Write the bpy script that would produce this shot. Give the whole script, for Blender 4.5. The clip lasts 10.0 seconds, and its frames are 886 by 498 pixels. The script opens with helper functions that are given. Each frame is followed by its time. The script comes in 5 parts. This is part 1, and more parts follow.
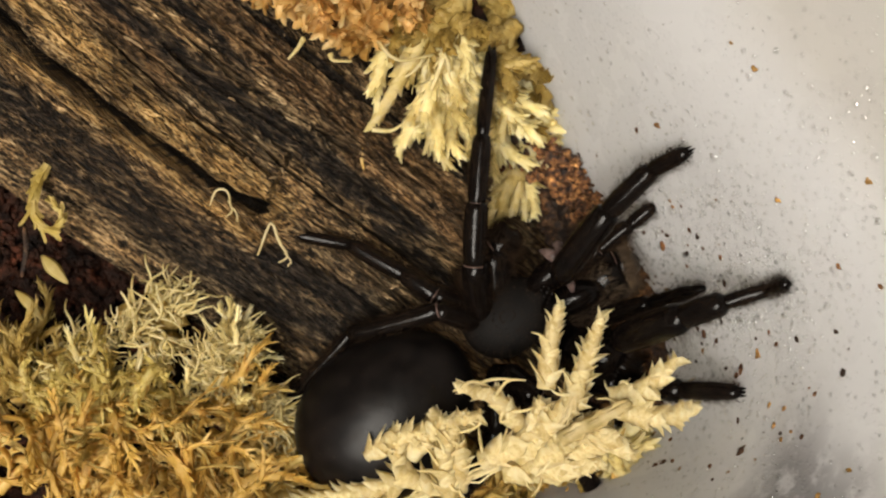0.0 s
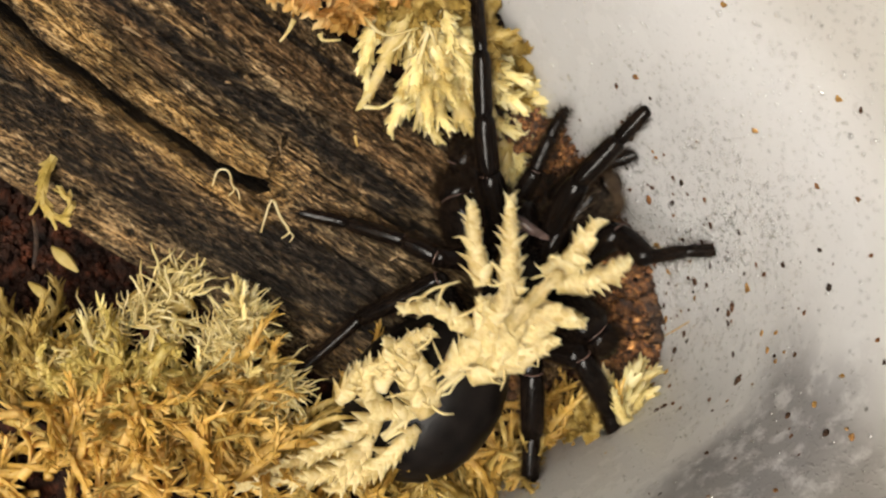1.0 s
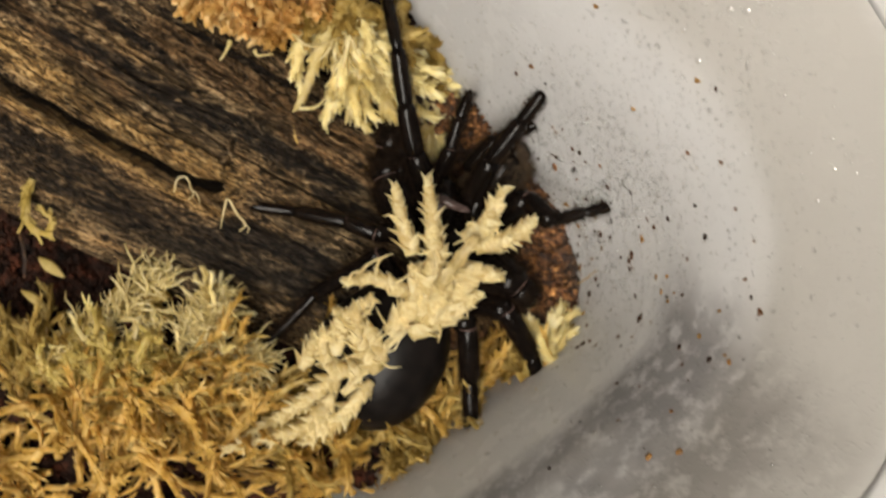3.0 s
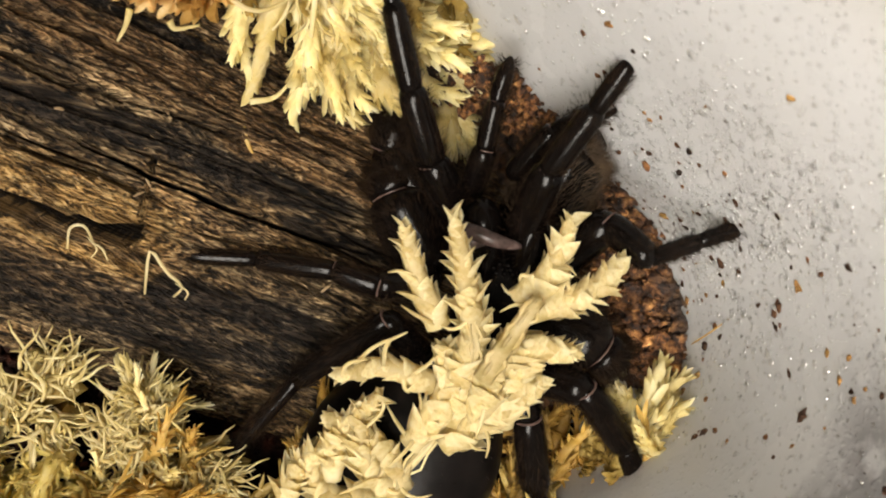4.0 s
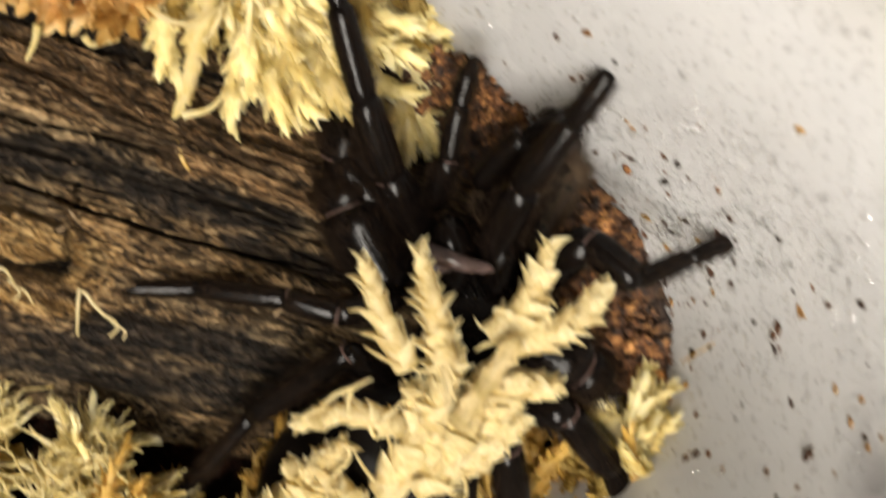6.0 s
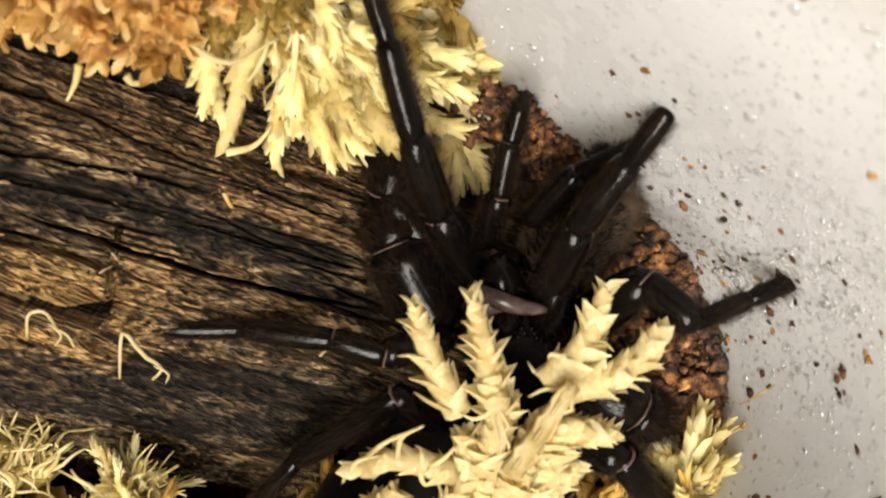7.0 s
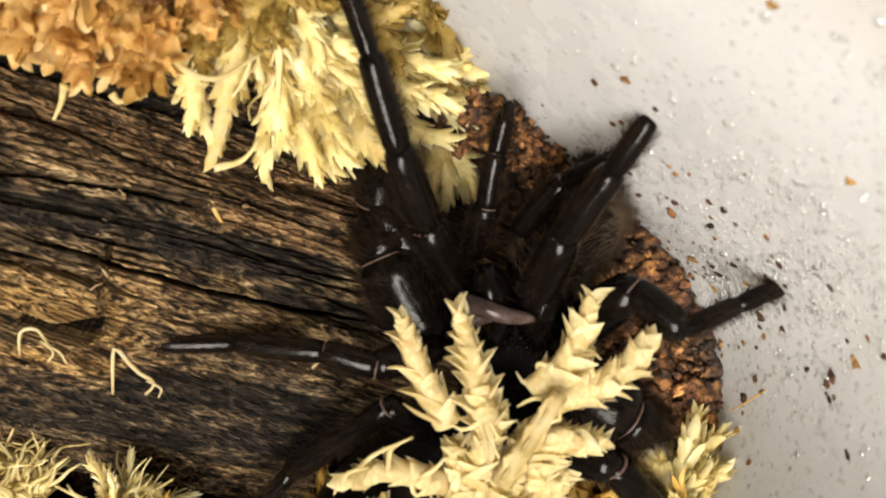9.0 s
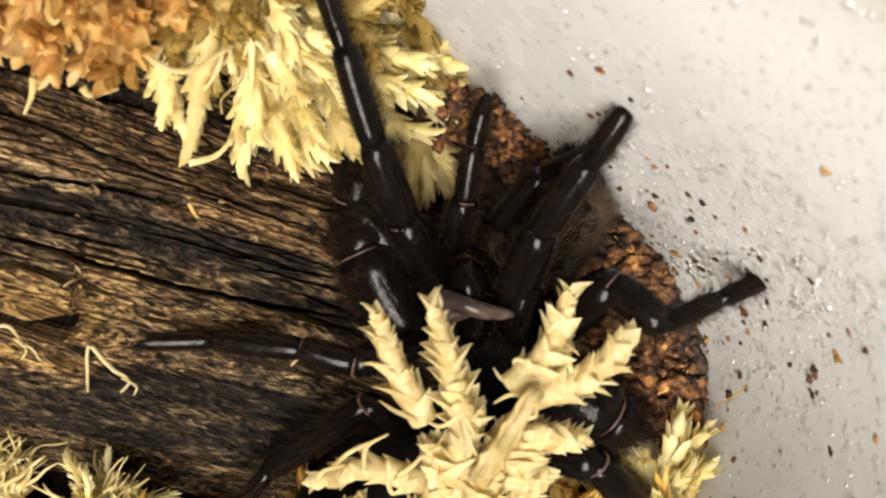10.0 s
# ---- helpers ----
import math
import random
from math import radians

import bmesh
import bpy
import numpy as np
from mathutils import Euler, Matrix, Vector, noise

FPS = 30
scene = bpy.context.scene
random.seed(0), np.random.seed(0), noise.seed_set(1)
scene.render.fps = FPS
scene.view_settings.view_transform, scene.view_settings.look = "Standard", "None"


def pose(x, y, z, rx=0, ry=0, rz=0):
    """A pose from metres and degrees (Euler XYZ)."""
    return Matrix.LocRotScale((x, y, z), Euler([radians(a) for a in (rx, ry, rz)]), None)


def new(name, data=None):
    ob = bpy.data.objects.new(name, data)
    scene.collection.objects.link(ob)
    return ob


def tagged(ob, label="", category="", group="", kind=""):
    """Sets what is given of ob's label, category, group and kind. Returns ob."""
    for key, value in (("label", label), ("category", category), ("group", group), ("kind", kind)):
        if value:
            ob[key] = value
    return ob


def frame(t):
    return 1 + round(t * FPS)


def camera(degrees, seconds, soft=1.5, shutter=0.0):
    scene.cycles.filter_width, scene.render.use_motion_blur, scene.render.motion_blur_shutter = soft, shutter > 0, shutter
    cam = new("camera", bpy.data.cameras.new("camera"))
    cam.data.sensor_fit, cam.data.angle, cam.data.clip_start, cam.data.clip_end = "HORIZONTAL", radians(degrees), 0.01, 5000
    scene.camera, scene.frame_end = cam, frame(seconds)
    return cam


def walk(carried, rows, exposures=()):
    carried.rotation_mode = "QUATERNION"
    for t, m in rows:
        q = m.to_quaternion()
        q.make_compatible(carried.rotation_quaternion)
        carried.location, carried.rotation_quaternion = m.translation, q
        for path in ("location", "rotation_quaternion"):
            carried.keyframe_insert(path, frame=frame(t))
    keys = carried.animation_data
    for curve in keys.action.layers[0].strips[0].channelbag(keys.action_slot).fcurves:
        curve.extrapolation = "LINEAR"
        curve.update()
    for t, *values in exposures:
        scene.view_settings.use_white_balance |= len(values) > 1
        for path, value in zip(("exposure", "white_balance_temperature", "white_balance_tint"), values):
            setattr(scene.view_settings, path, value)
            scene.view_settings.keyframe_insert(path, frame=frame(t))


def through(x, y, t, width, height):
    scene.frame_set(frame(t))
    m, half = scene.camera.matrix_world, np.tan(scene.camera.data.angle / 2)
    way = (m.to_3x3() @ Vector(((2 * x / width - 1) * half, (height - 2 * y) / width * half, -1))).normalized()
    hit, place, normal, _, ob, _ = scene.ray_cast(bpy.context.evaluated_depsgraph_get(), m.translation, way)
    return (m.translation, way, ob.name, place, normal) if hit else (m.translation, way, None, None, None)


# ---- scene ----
PATH = [
    (0, (-0.00337, -0.01449, 0.15798, 5.62, 0.33, 14.41)),
    (0.5, (-0.00631, -0.01633, 0.15638, 5.86, 0.15, 13.30)),
    (0.7, (-0.00542, -0.01931, 0.15747, 6.49, 0.66, 12.46)),
    (0.9, (0.00151, -0.02452, 0.16040, 8.20, 2.22, 11.53)),
    (1, (-0.00187, -0.02883, 0.16257, 8.86, 0.06, 10.79)),
    (1.2, (0.00416, -0.02997, 0.16434, 9.31, 1.18, 10.41)),
    (1.5, (0.01167, -0.03069, 0.16647, 9.41, 1.34, 10.26)),
    (2, (0.02818, -0.03852, 0.17971, 12.44, 4.35, 8.43)),
    (2.2, (0.02760, -0.04225, 0.19114, 11.25, 4.12, 7.90)),
    (3.3, (-0.00524, -0.01289, 0.18496, 3.07, -1.95, 3.94)),
    (3.5, (0.00097, -0.00517, 0.15952, 1.15, 0.13, 3.18)),
    (4, (-0.00146, 0.00069, 0.12326, -0.57, 0.13, 1.41)),
    (4.5, (0.00001, 0.00000, 0.12311, -0.00, 0.00, 0.00)),
    (5, (-0.00136, 0.00020, 0.12268, 0.12, -0.37, -0.84)),
    (5.5, (0.00028, 0.00465, 0.12043, -0.77, -0.10, -1.40)),
    (6, (-0.00315, 0.01434, 0.11018, -6.49, -2.37, -0.80)),
    (6.2, (-0.00574, 0.01800, 0.10820, -6.19, -2.29, -0.68)),
    (7.5, (-0.00256, 0.01723, 0.10599, -6.80, -0.52, -1.73)),
    (8, (-0.00044, 0.01806, 0.10520, -6.49, -0.41, -2.16)),
    (8.5, (-0.00177, 0.01797, 0.10600, -6.34, -0.72, -2.20)),
    (9, (-0.00195, 0.01816, 0.10672, -6.50, -0.37, -2.23)),
    (9.5, (-0.00139, 0.01748, 0.10734, -6.15, -0.19, -2.37)),
    (10, (0.00082, 0.01718, 0.10533, -6.35, 0.12, -2.50)),
]
cam = camera(36, 10.0, soft=1.9, shutter=0.5)
walk(cam, [(t, pose(*p)) for t, p in PATH], [(0, -0.3), (0.5, -0.15), (1.2, -0.12), (1.6, -0.3), (2.2, -0.5), (3.0, -0.43), (3.5, -0.3), (4.0, -0.07), (4.5, 0.03), (6.2, 0.05), (7.5, 0.2), (10, 0.2)])
cam.data.dof.use_dof = True
cam.data.dof.focus_distance = 0.135
cam.data.dof.aperture_fstop = 75

CM = 0.01          # every shape below is drawn in centimetres

# ---- light ----
world = bpy.data.worlds.new("world")
scene.world = world
world.use_nodes = True
world.node_tree.nodes["Background"].inputs[0].default_value = (0.9, 0.95, 1.0, 1)
world.node_tree.nodes["Background"].inputs[1].default_value = 0.05

LAMP_AT = (-0.20, -0.72, 1.61)
lamp = bpy.data.lights.new("ceiling_light_source", "AREA")
lamp.shape, lamp.size, lamp.size_y, lamp.energy, lamp.color = "RECTANGLE", 1.4, 0.70, 47, (1.0, 0.945, 0.85)
lamp_ob = new("ceiling_light_source", lamp)
lamp_ob.matrix_world = pose(LAMP_AT[0], LAMP_AT[1], LAMP_AT[2] - 0.085, 0, 0, 80)


# ---- materials ----
class Mat:
    """A node material with a few short ways to wire it."""

    def __init__(self, name, rough=0.5, metal=0.0, spec=0.5):
        self.m = bpy.data.materials.new(name)
        self.m.use_nodes = True
        self.t = self.m.node_tree
        self.b = self.t.nodes["Principled BSDF"]
        self.out = self.t.nodes["Material Output"]
        self.b.inputs["Roughness"].default_value = rough
        self.b.inputs["Metallic"].default_value = metal
        self.b.inputs["Specular IOR Level"].default_value = spec
        self.co = self.t.nodes.new("ShaderNodeTexCoord")

    def node(self, kind, **values):
        n = self.t.nodes.new(kind)
        for k, v in values.items():
            n.inputs[k.replace("_", " ")].default_value = v
        return n

    def link(self, a, b):
        self.t.links.new(a, b)

    def coords(self, stretch=(1, 1, 1)):
        n = self.t.nodes.new("ShaderNodeMapping")
        n.inputs["Scale"].default_value = stretch
        self.link(self.co.outputs["Object"], n.inputs["Vector"])
        return n.outputs["Vector"]

    def noise(self, scale, detail=4, stretch=(1, 1, 1), rough=0.6, warp=0.0):
        n = self.node("ShaderNodeTexNoise", Scale=scale, Detail=detail, Roughness=rough, Distortion=warp)
        self.link(self.coords(stretch), n.inputs["Vector"])
        return n.outputs["Fac"]

    def ramp(self, fac, stops):
        n = self.t.nodes.new("ShaderNodeValToRGB")
        e = n.color_ramp.elements
        while len(e) < len(stops):
            e.new(0.5)
        for el, (p, c) in zip(e, stops):
            el.position = p
            el.color = (*c, 1) if len(c) == 3 else c
        self.link(fac, n.inputs["Fac"])
        return n.outputs["Color"]

    def mix(self, fac, a, b, kind="MIX"):
        n = self.t.nodes.new("ShaderNodeMix")
        n.data_type, n.blend_type = "RGBA", kind
        for sock, v in ((n.inputs[0], fac), (n.inputs[6], a), (n.inputs[7], b)):
            if isinstance(v, (int, float)):
                sock.default_value = v
            elif isinstance(v, tuple):
                sock.default_value = (*v, 1)
            else:
                self.link(v, sock)
        return n.outputs[2]

    def grey(self, fac, lo, hi, a=0.0, b=1.0):
        n = self.node("ShaderNodeMapRange")
        for k, v in zip((1, 2, 3, 4), (a, b, lo, hi)):
            n.inputs[k].default_value = v
        self.link(fac, n.inputs[0])
        return n.outputs[0]

    def color(self, v):
        if isinstance(v, tuple):
            self.b.inputs["Base Color"].default_value = (*v, 1)
        else:
            self.link(v, self.b.inputs["Base Color"])
        return self

    def bump(self, fac, depth, strength=1.0):
        n = self.node("ShaderNodeBump", Strength=strength, Distance=depth)
        self.link(fac, n.inputs["Height"])
        old = self.b.inputs["Normal"].links
        if old:
            self.link(old[0].from_socket, n.inputs["Normal"])
        self.link(n.outputs["Normal"], self.b.inputs["Normal"])
        return self

    def thin(self, amount, tint):
        """Light that shines through a thin leaf or sheet."""
        tr = self.t.nodes.new("ShaderNodeBsdfTranslucent")
        if isinstance(tint, tuple):
            tr.inputs["Color"].default_value = (*tint, 1)
        else:
            self.link(tint, tr.inputs["Color"])
        mx = self.t.nodes.new("ShaderNodeMixShader")
        mx.inputs[0].default_value = amount
        self.link(self.b.outputs[0], mx.inputs[1])
        self.link(tr.outputs[0], mx.inputs[2])
        self.link(mx.outputs[0], self.out.inputs["Surface"])
        return self

    def random(self):
        return self.t.nodes.new("ShaderNodeObjectInfo").outputs["Random"]

    def island(self):
        return self.t.nodes.new("ShaderNodeNewGeometry").outputs["Random Per Island"]


def wood_material():
    m = Mat("weathered_wood", 0.7, spec=0.12)

    def attribute(name):
        n = m.t.nodes.new("ShaderNodeAttribute")
        n.attribute_name = name
        return n.outputs["Fac"]

    fine = m.noise(4200, 3, (0.022, 1, 1), 0.5)
    grain = m.noise(1700, 4, (0.022, 1, 1), 0.5, 0.05)
    ridge = m.noise(420, 4, (0.04, 1, 1), 0.5, 0.1)
    broad = m.noise(130, 3, (0.10, 1, 1), 0.5, 0.2)
    fleck = m.noise(2600, 3, (0.3, 1, 1), 0.6)
    mould = m.noise(300, 4, (0.22, 1, 1), 0.55, 0.3)
    streak = m.mix(0.5, grain, fine)
    brown = m.ramp(streak, [(0.40, (0.010, 0.0065, 0.004)), (0.45, (0.075, 0.045, 0.021)), (0.50, (0.18, 0.111, 0.051)), (0.55, (0.30, 0.192, 0.090)), (0.63, (0.46, 0.33, 0.18))])
    golden = m.ramp(streak, [(0.39, (0.032, 0.018, 0.007)), (0.45, (0.17, 0.098, 0.034)), (0.51, (0.33, 0.20, 0.073)), (0.61, (0.52, 0.36, 0.165))])
    reddish = m.ramp(streak, [(0.38, (0.020, 0.011, 0.005)), (0.45, (0.085, 0.048, 0.021)), (0.51, (0.165, 0.096, 0.043)), (0.62, (0.31, 0.20, 0.10))])
    greyed = m.ramp(streak, [(0.40, (0.009, 0.007, 0.005)), (0.47, (0.060, 0.044, 0.027)), (0.53, (0.15, 0.115, 0.070)), (0.63, (0.33, 0.265, 0.17))])
    c = m.mix(m.grey(broad, 0.0, 0.65, 0.42, 0.60), brown, greyed)
    c = m.mix(attribute("gold"), c, golden)
    c = m.mix(attribute("red"), c, reddish)
    c = m.mix(1.0, c, m.ramp(ridge, [(0.38, (0.45, 0.44, 0.43)), (0.47, (0.9, 0.89, 0.88)), (0.58, (1.1, 1.08, 1.05)), (0.68, (1.25, 1.22, 1.16))]), "MULTIPLY")
    c = m.mix(m.grey(mould, 0.0, 0.75, 0.52, 0.62), c, m.mix(1.0, c, (0.30, 0.29, 0.29), "MULTIPLY"))
    c = m.mix(m.grey(fleck, 0.0, 0.6, 0.64, 0.74), c, (0.30, 0.23, 0.14))
    for scale, lo in ((520, 0.34), (1150, 0.55)):
        hair = m.noise(scale, 3, (0.035, 1, 1), 0.5, 0.15)
        line = m.ramp(hair, [(0.465, (1, 1, 1)), (0.492, (lo, lo, lo)), (0.508, (lo, lo, lo)), (0.535, (1.06, 1.05, 1.03))])
        c = m.mix(1.0, c, line, "MULTIPLY")
        m.bump(line, 0.0006, 0.8)
    # black rot stains and painted crack shade follow the grain, broken at their edges
    blacken = m.t.nodes.new("ShaderNodeMath")
    blacken.operation = "MULTIPLY_ADD"
    m.link(m.mix(0.5, grain, mould), blacken.inputs[0])
    blacken.inputs[1].default_value = -1.6
    m.link(attribute("stain"), blacken.inputs[2])
    c = m.mix(m.grey(blacken.outputs[0], 0.0, 0.92, -0.30, 0.20), c, m.ramp(streak, [(0.42, (0.003, 0.0025, 0.002)), (0.55, (0.015, 0.011, 0.009)), (0.66, (0.05, 0.038, 0.028))]))
    m.color(c)
    m.link(m.grey(grain, 0.8, 0.5), m.b.inputs["Roughness"])
    m.bump(ridge, 0.0014, 0.9)
    m.bump(grain, 0.0010, 1.0)
    m.bump(fine, 0.0006, 1.0)
    return m.m


def rot_material():
    m = Mat("rotten_wood", 0.7)
    n = m.noise(900, 6)
    c = m.ramp(n, [(0.38, (0.014, 0.0045, 0.0015)), (0.5, (0.15, 0.056, 0.015)), (0.66, (0.42, 0.20, 0.06))])
    d = m.mix(m.grey(m.noise(130, 3), 0, 0.85, 0.45, 0.62), c, (0.012, 0.007, 0.004))
    d = m.mix(1.0, d, m.ramp(m.island(), [(0.0, (0.4, 0.36, 0.32)), (0.6, (1.0, 1.0, 1.0)), (0.85, (1.3, 1.3, 1.3)), (1.0, (2.3, 2.5, 2.7))]), "MULTIPLY")
    m.color(d).bump(n, 0.0012).bump(m.noise(260, 4), 0.002, 0.8)
    return m.m


def moss_material(name, dark, mid, pale, through=0.42):
    m = Mat(name, 0.45, spec=0.4)
    n = m.noise(380, 5)
    c = m.ramp(n, [(0.3, dark), (0.48, mid), (0.68, pale)])
    v = m.ramp(m.island(), [(0.0, (0.68, 0.62, 0.55)), (0.5, (1.0, 0.98, 0.95)), (1.0, (1.15, 1.13, 1.1))])
    c = m.mix(1.0, c, v, "MULTIPLY")
    w = m.ramp(m.random(), [(0.0, (0.8, 0.74, 0.62)), (0.5, (1.0, 1.0, 1.0)), (1.0, (1.08, 1.08, 1.12))])
    c = m.mix(1.0, c, w, "MULTIPLY")
    m.color(c).bump(m.noise(1500, 2), 0.0001, 0.6)
    m.thin(through, c)
    return m.m


def soil_material():
    m = Mat("damp_soil", 0.8, spec=0.1)
    n = m.noise(350, 6)
    m.color(m.ramp(n, [(0.35, (0.004, 0.0025, 0.002)), (0.52, (0.018, 0.0075, 0.0045)), (0.7, (0.075, 0.022, 0.010))]))
    m.bump(n, 0.0015)
    return m.m


def chitin_material(name, lo, hi, rough=0.3, spec=0.28):
    m = Mat(name, rough, spec=spec)
    n = m.noise(500, 4)
    m.color(m.ramp(n, [(0.35, lo), (0.7, hi)]))
    m.link(m.grey(n, rough * 0.7, rough * 1.5), m.b.inputs["Roughness"])
    m.bump(m.noise(420, 4), 0.00012, 0.25).bump(m.noise(2200, 3), 0.00005, 0.3)
    return m.m


def plastic_material():
    m = Mat("milky_plastic", 0.3, spec=0.45)
    haze = m.noise(60, 5)
    c = m.ramp(haze, [(0.3, (0.67, 0.67, 0.685)), (0.6, (0.73, 0.73, 0.745)), (0.8, (0.77, 0.77, 0.785))])
    scuff = m.grey(m.noise(700, 5), 0.0, 0.25, 0.60, 0.78)
    c = m.mix(scuff, c, (0.62, 0.58, 0.52))
    sep = m.t.nodes.new("ShaderNodeSeparateXYZ")
    m.link(m.co.outputs["Object"], sep.inputs[0])

    def math_node(kind, a, b):
        n = m.t.nodes.new("ShaderNodeMath")
        n.operation = kind
        for sock, v in zip(n.inputs, (a, b)):
            if isinstance(v, float):
                sock.default_value = v
            else:
                m.link(v, sock)
        return n.outputs[0]

    # a grey-blue shade seen through one stretch of the wall, painted in, blotchy
    drift = math_node("MULTIPLY", m.noise(70, 3), 0.014)
    side = m.grey(math_node("ADD", math_node("ADD", sep.outputs["X"], sep.outputs["Y"]), drift), 1.0, 0.0, 0.024, 0.034)
    low = m.grey(math_node("ADD", sep.outputs["Z"], drift), 0.0, 1.0, 0.018, 0.024)
    high = m.grey(math_node("ADD", sep.outputs["Z"], drift), 1.0, 0.0, 0.044, 0.056)
    painted_shade = math_node("MULTIPLY", math_node("MULTIPLY", side, low), high)
    painted_shade = math_node("MULTIPLY", painted_shade, m.grey(m.noise(420, 4), 1.0, 0.25, 0.5, 0.68))
    painted_shade = math_node("MULTIPLY", painted_shade, m.grey(m.noise(55, 3), 0.45, 1.0, 0.38, 0.55))
    c = m.mix(painted_shade, c, (0.36, 0.35, 0.355))
    # above the step the wall's colour is mixed towards a darker beige
    clear = m.grey(math_node("ADD", sep.outputs["Z"], math_node("MULTIPLY", m.noise(45, 3), 0.006)), 0.0, 0.55, 0.029, 0.036)
    c = m.mix(clear, c, (0.46, 0.42, 0.36))
    m.color(c)
    wet = m.noise(120, 4)
    m.link(m.grey(wet, 0.36, 0.10, 0.42, 0.54), m.b.inputs["Roughness"])
    m.bump(m.noise(90, 4), 0.0008, 0.35).bump(m.noise(900, 4), 0.00008, 0.6)
    beads = m.ramp(m.noise(1900, 1, (1, 1, 1), 0.4), [(0.58, (0, 0, 0)), (0.74, (1, 1, 1))])
    m.bump(m.mix(m.grey(wet, 0.0, 1.0, 0.44, 0.54), (0, 0, 0), beads), 0.0003, 0.6)
    m.thin(0.62, m.mix(painted_shade, (0.95, 0.94, 0.925), (0.46, 0.45, 0.455)))
    return m.m


def plain_material(name, a, b, scale, rough=0.5, depth=0.0002, metal=0.0):
    m = Mat(name, rough, metal)
    n = m.noise(scale, 5)
    m.color(m.ramp(n, [(0.35, a), (0.65, b)])).bump(n, depth)
    return m.m


def rim_material():
    m = Mat("rim_plastic", 0.45, spec=0.3)
    n = m.noise(80, 4)
    c = m.ramp(n, [(0.35, (0.52, 0.51, 0.50)), (0.65, (0.58, 0.57, 0.56))])
    m.color(c).bump(m.noise(120, 4), 0.0002, 0.5)
    m.thin(0.45, c)
    return m.m


def water_material():
    m = Mat("water")
    clear = m.t.nodes.new("ShaderNodeBsdfTransparent")
    clear.inputs["Color"].default_value = (1.0, 1.0, 1.0, 1)
    shine = m.t.nodes.new("ShaderNodeBsdfGlossy")
    shine.inputs["Roughness"].default_value = 0.07
    mx = m.t.nodes.new("ShaderNodeMixShader")
    mx.inputs[0].default_value = 0.22
    m.link(clear.outputs[0], mx.inputs[1])
    m.link(shine.outputs[0], mx.inputs[2])
    m.link(mx.outputs[0], m.out.inputs["Surface"])
    return m.m


def glow_material():
    m = Mat("lamp_glow")
    m.b.inputs["Emission Color"].default_value = (1.0, 0.93, 0.83, 1)
    m.b.inputs["Emission Strength"].default_value = 14
    return m.m


WOOD = wood_material()
ROT = rot_material()
SOIL = soil_material()
CREAM = moss_material("cream_moss", (0.60, 0.50, 0.22), (0.80, 0.715, 0.42), (0.88, 0.83, 0.59), 0.64)
PALE = moss_material("pale_moss", (0.64, 0.53, 0.20), (0.88, 0.80, 0.43), (0.94, 0.90, 0.65), 0.60)
STRAW = moss_material("straw_moss", (0.24, 0.15, 0.03), (0.46, 0.33, 0.09), (0.62, 0.50, 0.21), 0.5)
GOLD = moss_material("golden_moss", (0.32, 0.175, 0.03), (0.63, 0.42, 0.10), (0.78, 0.60, 0.25), 0.52)
OLIVE = moss_material("olive_moss", (0.40, 0.31, 0.07), (0.70, 0.59, 0.20), (0.82, 0.73, 0.37), 0.56)
RUST = moss_material("rust_moss", (0.46, 0.25, 0.06), (0.72, 0.48, 0.17), (0.84, 0.68, 0.36), 0.60)
CHITIN = chitin_material("black_chitin", (0.0015, 0.0011, 0.001), (0.004, 0.0026, 0.002), 0.16, 0.13)
BRISTLE = chitin_material("brown_bristle", (0.03, 0.020, 0.013), (0.12, 0.082, 0.05), 0.5, 0.1)
MATT = chitin_material("matt_chitin", (0.0015, 0.0012, 0.001), (0.004, 0.003, 0.0024), 0.5, 0.05)
VELVET = chitin_material("dark_velvet", (0.0025, 0.002, 0.0019), (0.007, 0.0052, 0.0045), 0.33, 0.13)
HAIR = chitin_material("dark_hair", (0.006, 0.0038, 0.0025), (0.026, 0.015, 0.008), 0.5, 0.05)
MEMBRANE = chitin_material("joint_membrane", (0.03, 0.016, 0.013), (0.14, 0.085, 0.068), 0.35)
FANG = chitin_material("brown_fang", (0.03, 0.020, 0.018), (0.10, 0.066, 0.058), 0.24)
PLASTIC = plastic_material()
RIM = rim_material()
WATER = water_material()
GLOW = glow_material()
TABLE = plain_material("laminate", (0.085, 0.08, 0.057), (0.10, 0.094, 0.068), 60, 0.55)
PAINT = plain_material("wall_paint", (0.58, 0.57, 0.55), (0.63, 0.62, 0.60), 20, 0.8)
BOARDS = plain_material("floor_cover", (0.22, 0.17, 0.12), (0.30, 0.24, 0.17), 12, 0.5)
STEEL = plain_material("painted_steel", (0.05, 0.05, 0.05), (0.08, 0.08, 0.08), 200, 0.4)
def crumb_material():
    m = Mat("soil_crumb", 0.75, spec=0.2)
    n = m.noise(900, 4)
    c = m.ramp(m.random(), [(0.0, (0.02, 0.012, 0.008)), (0.4, (0.06, 0.028, 0.014)), (0.7, (0.16, 0.07, 0.025)), (1.0, (0.34, 0.20, 0.06))])
    m.color(m.mix(1.0, c, m.ramp(n, [(0.35, (0.45, 0.45, 0.45)), (0.65, (1.3, 1.3, 1.3))]), "MULTIPLY")).bump(n, 0.0002)
    return m.m


CRUMB = crumb_material()
CHIP = plain_material("dry_splinter", (0.12, 0.07, 0.03), (0.36, 0.25, 0.13), 900, 0.6)
GREYP = plain_material("grey_plastic", (0.055, 0.053, 0.044), (0.07, 0.068, 0.056), 80, 0.4)


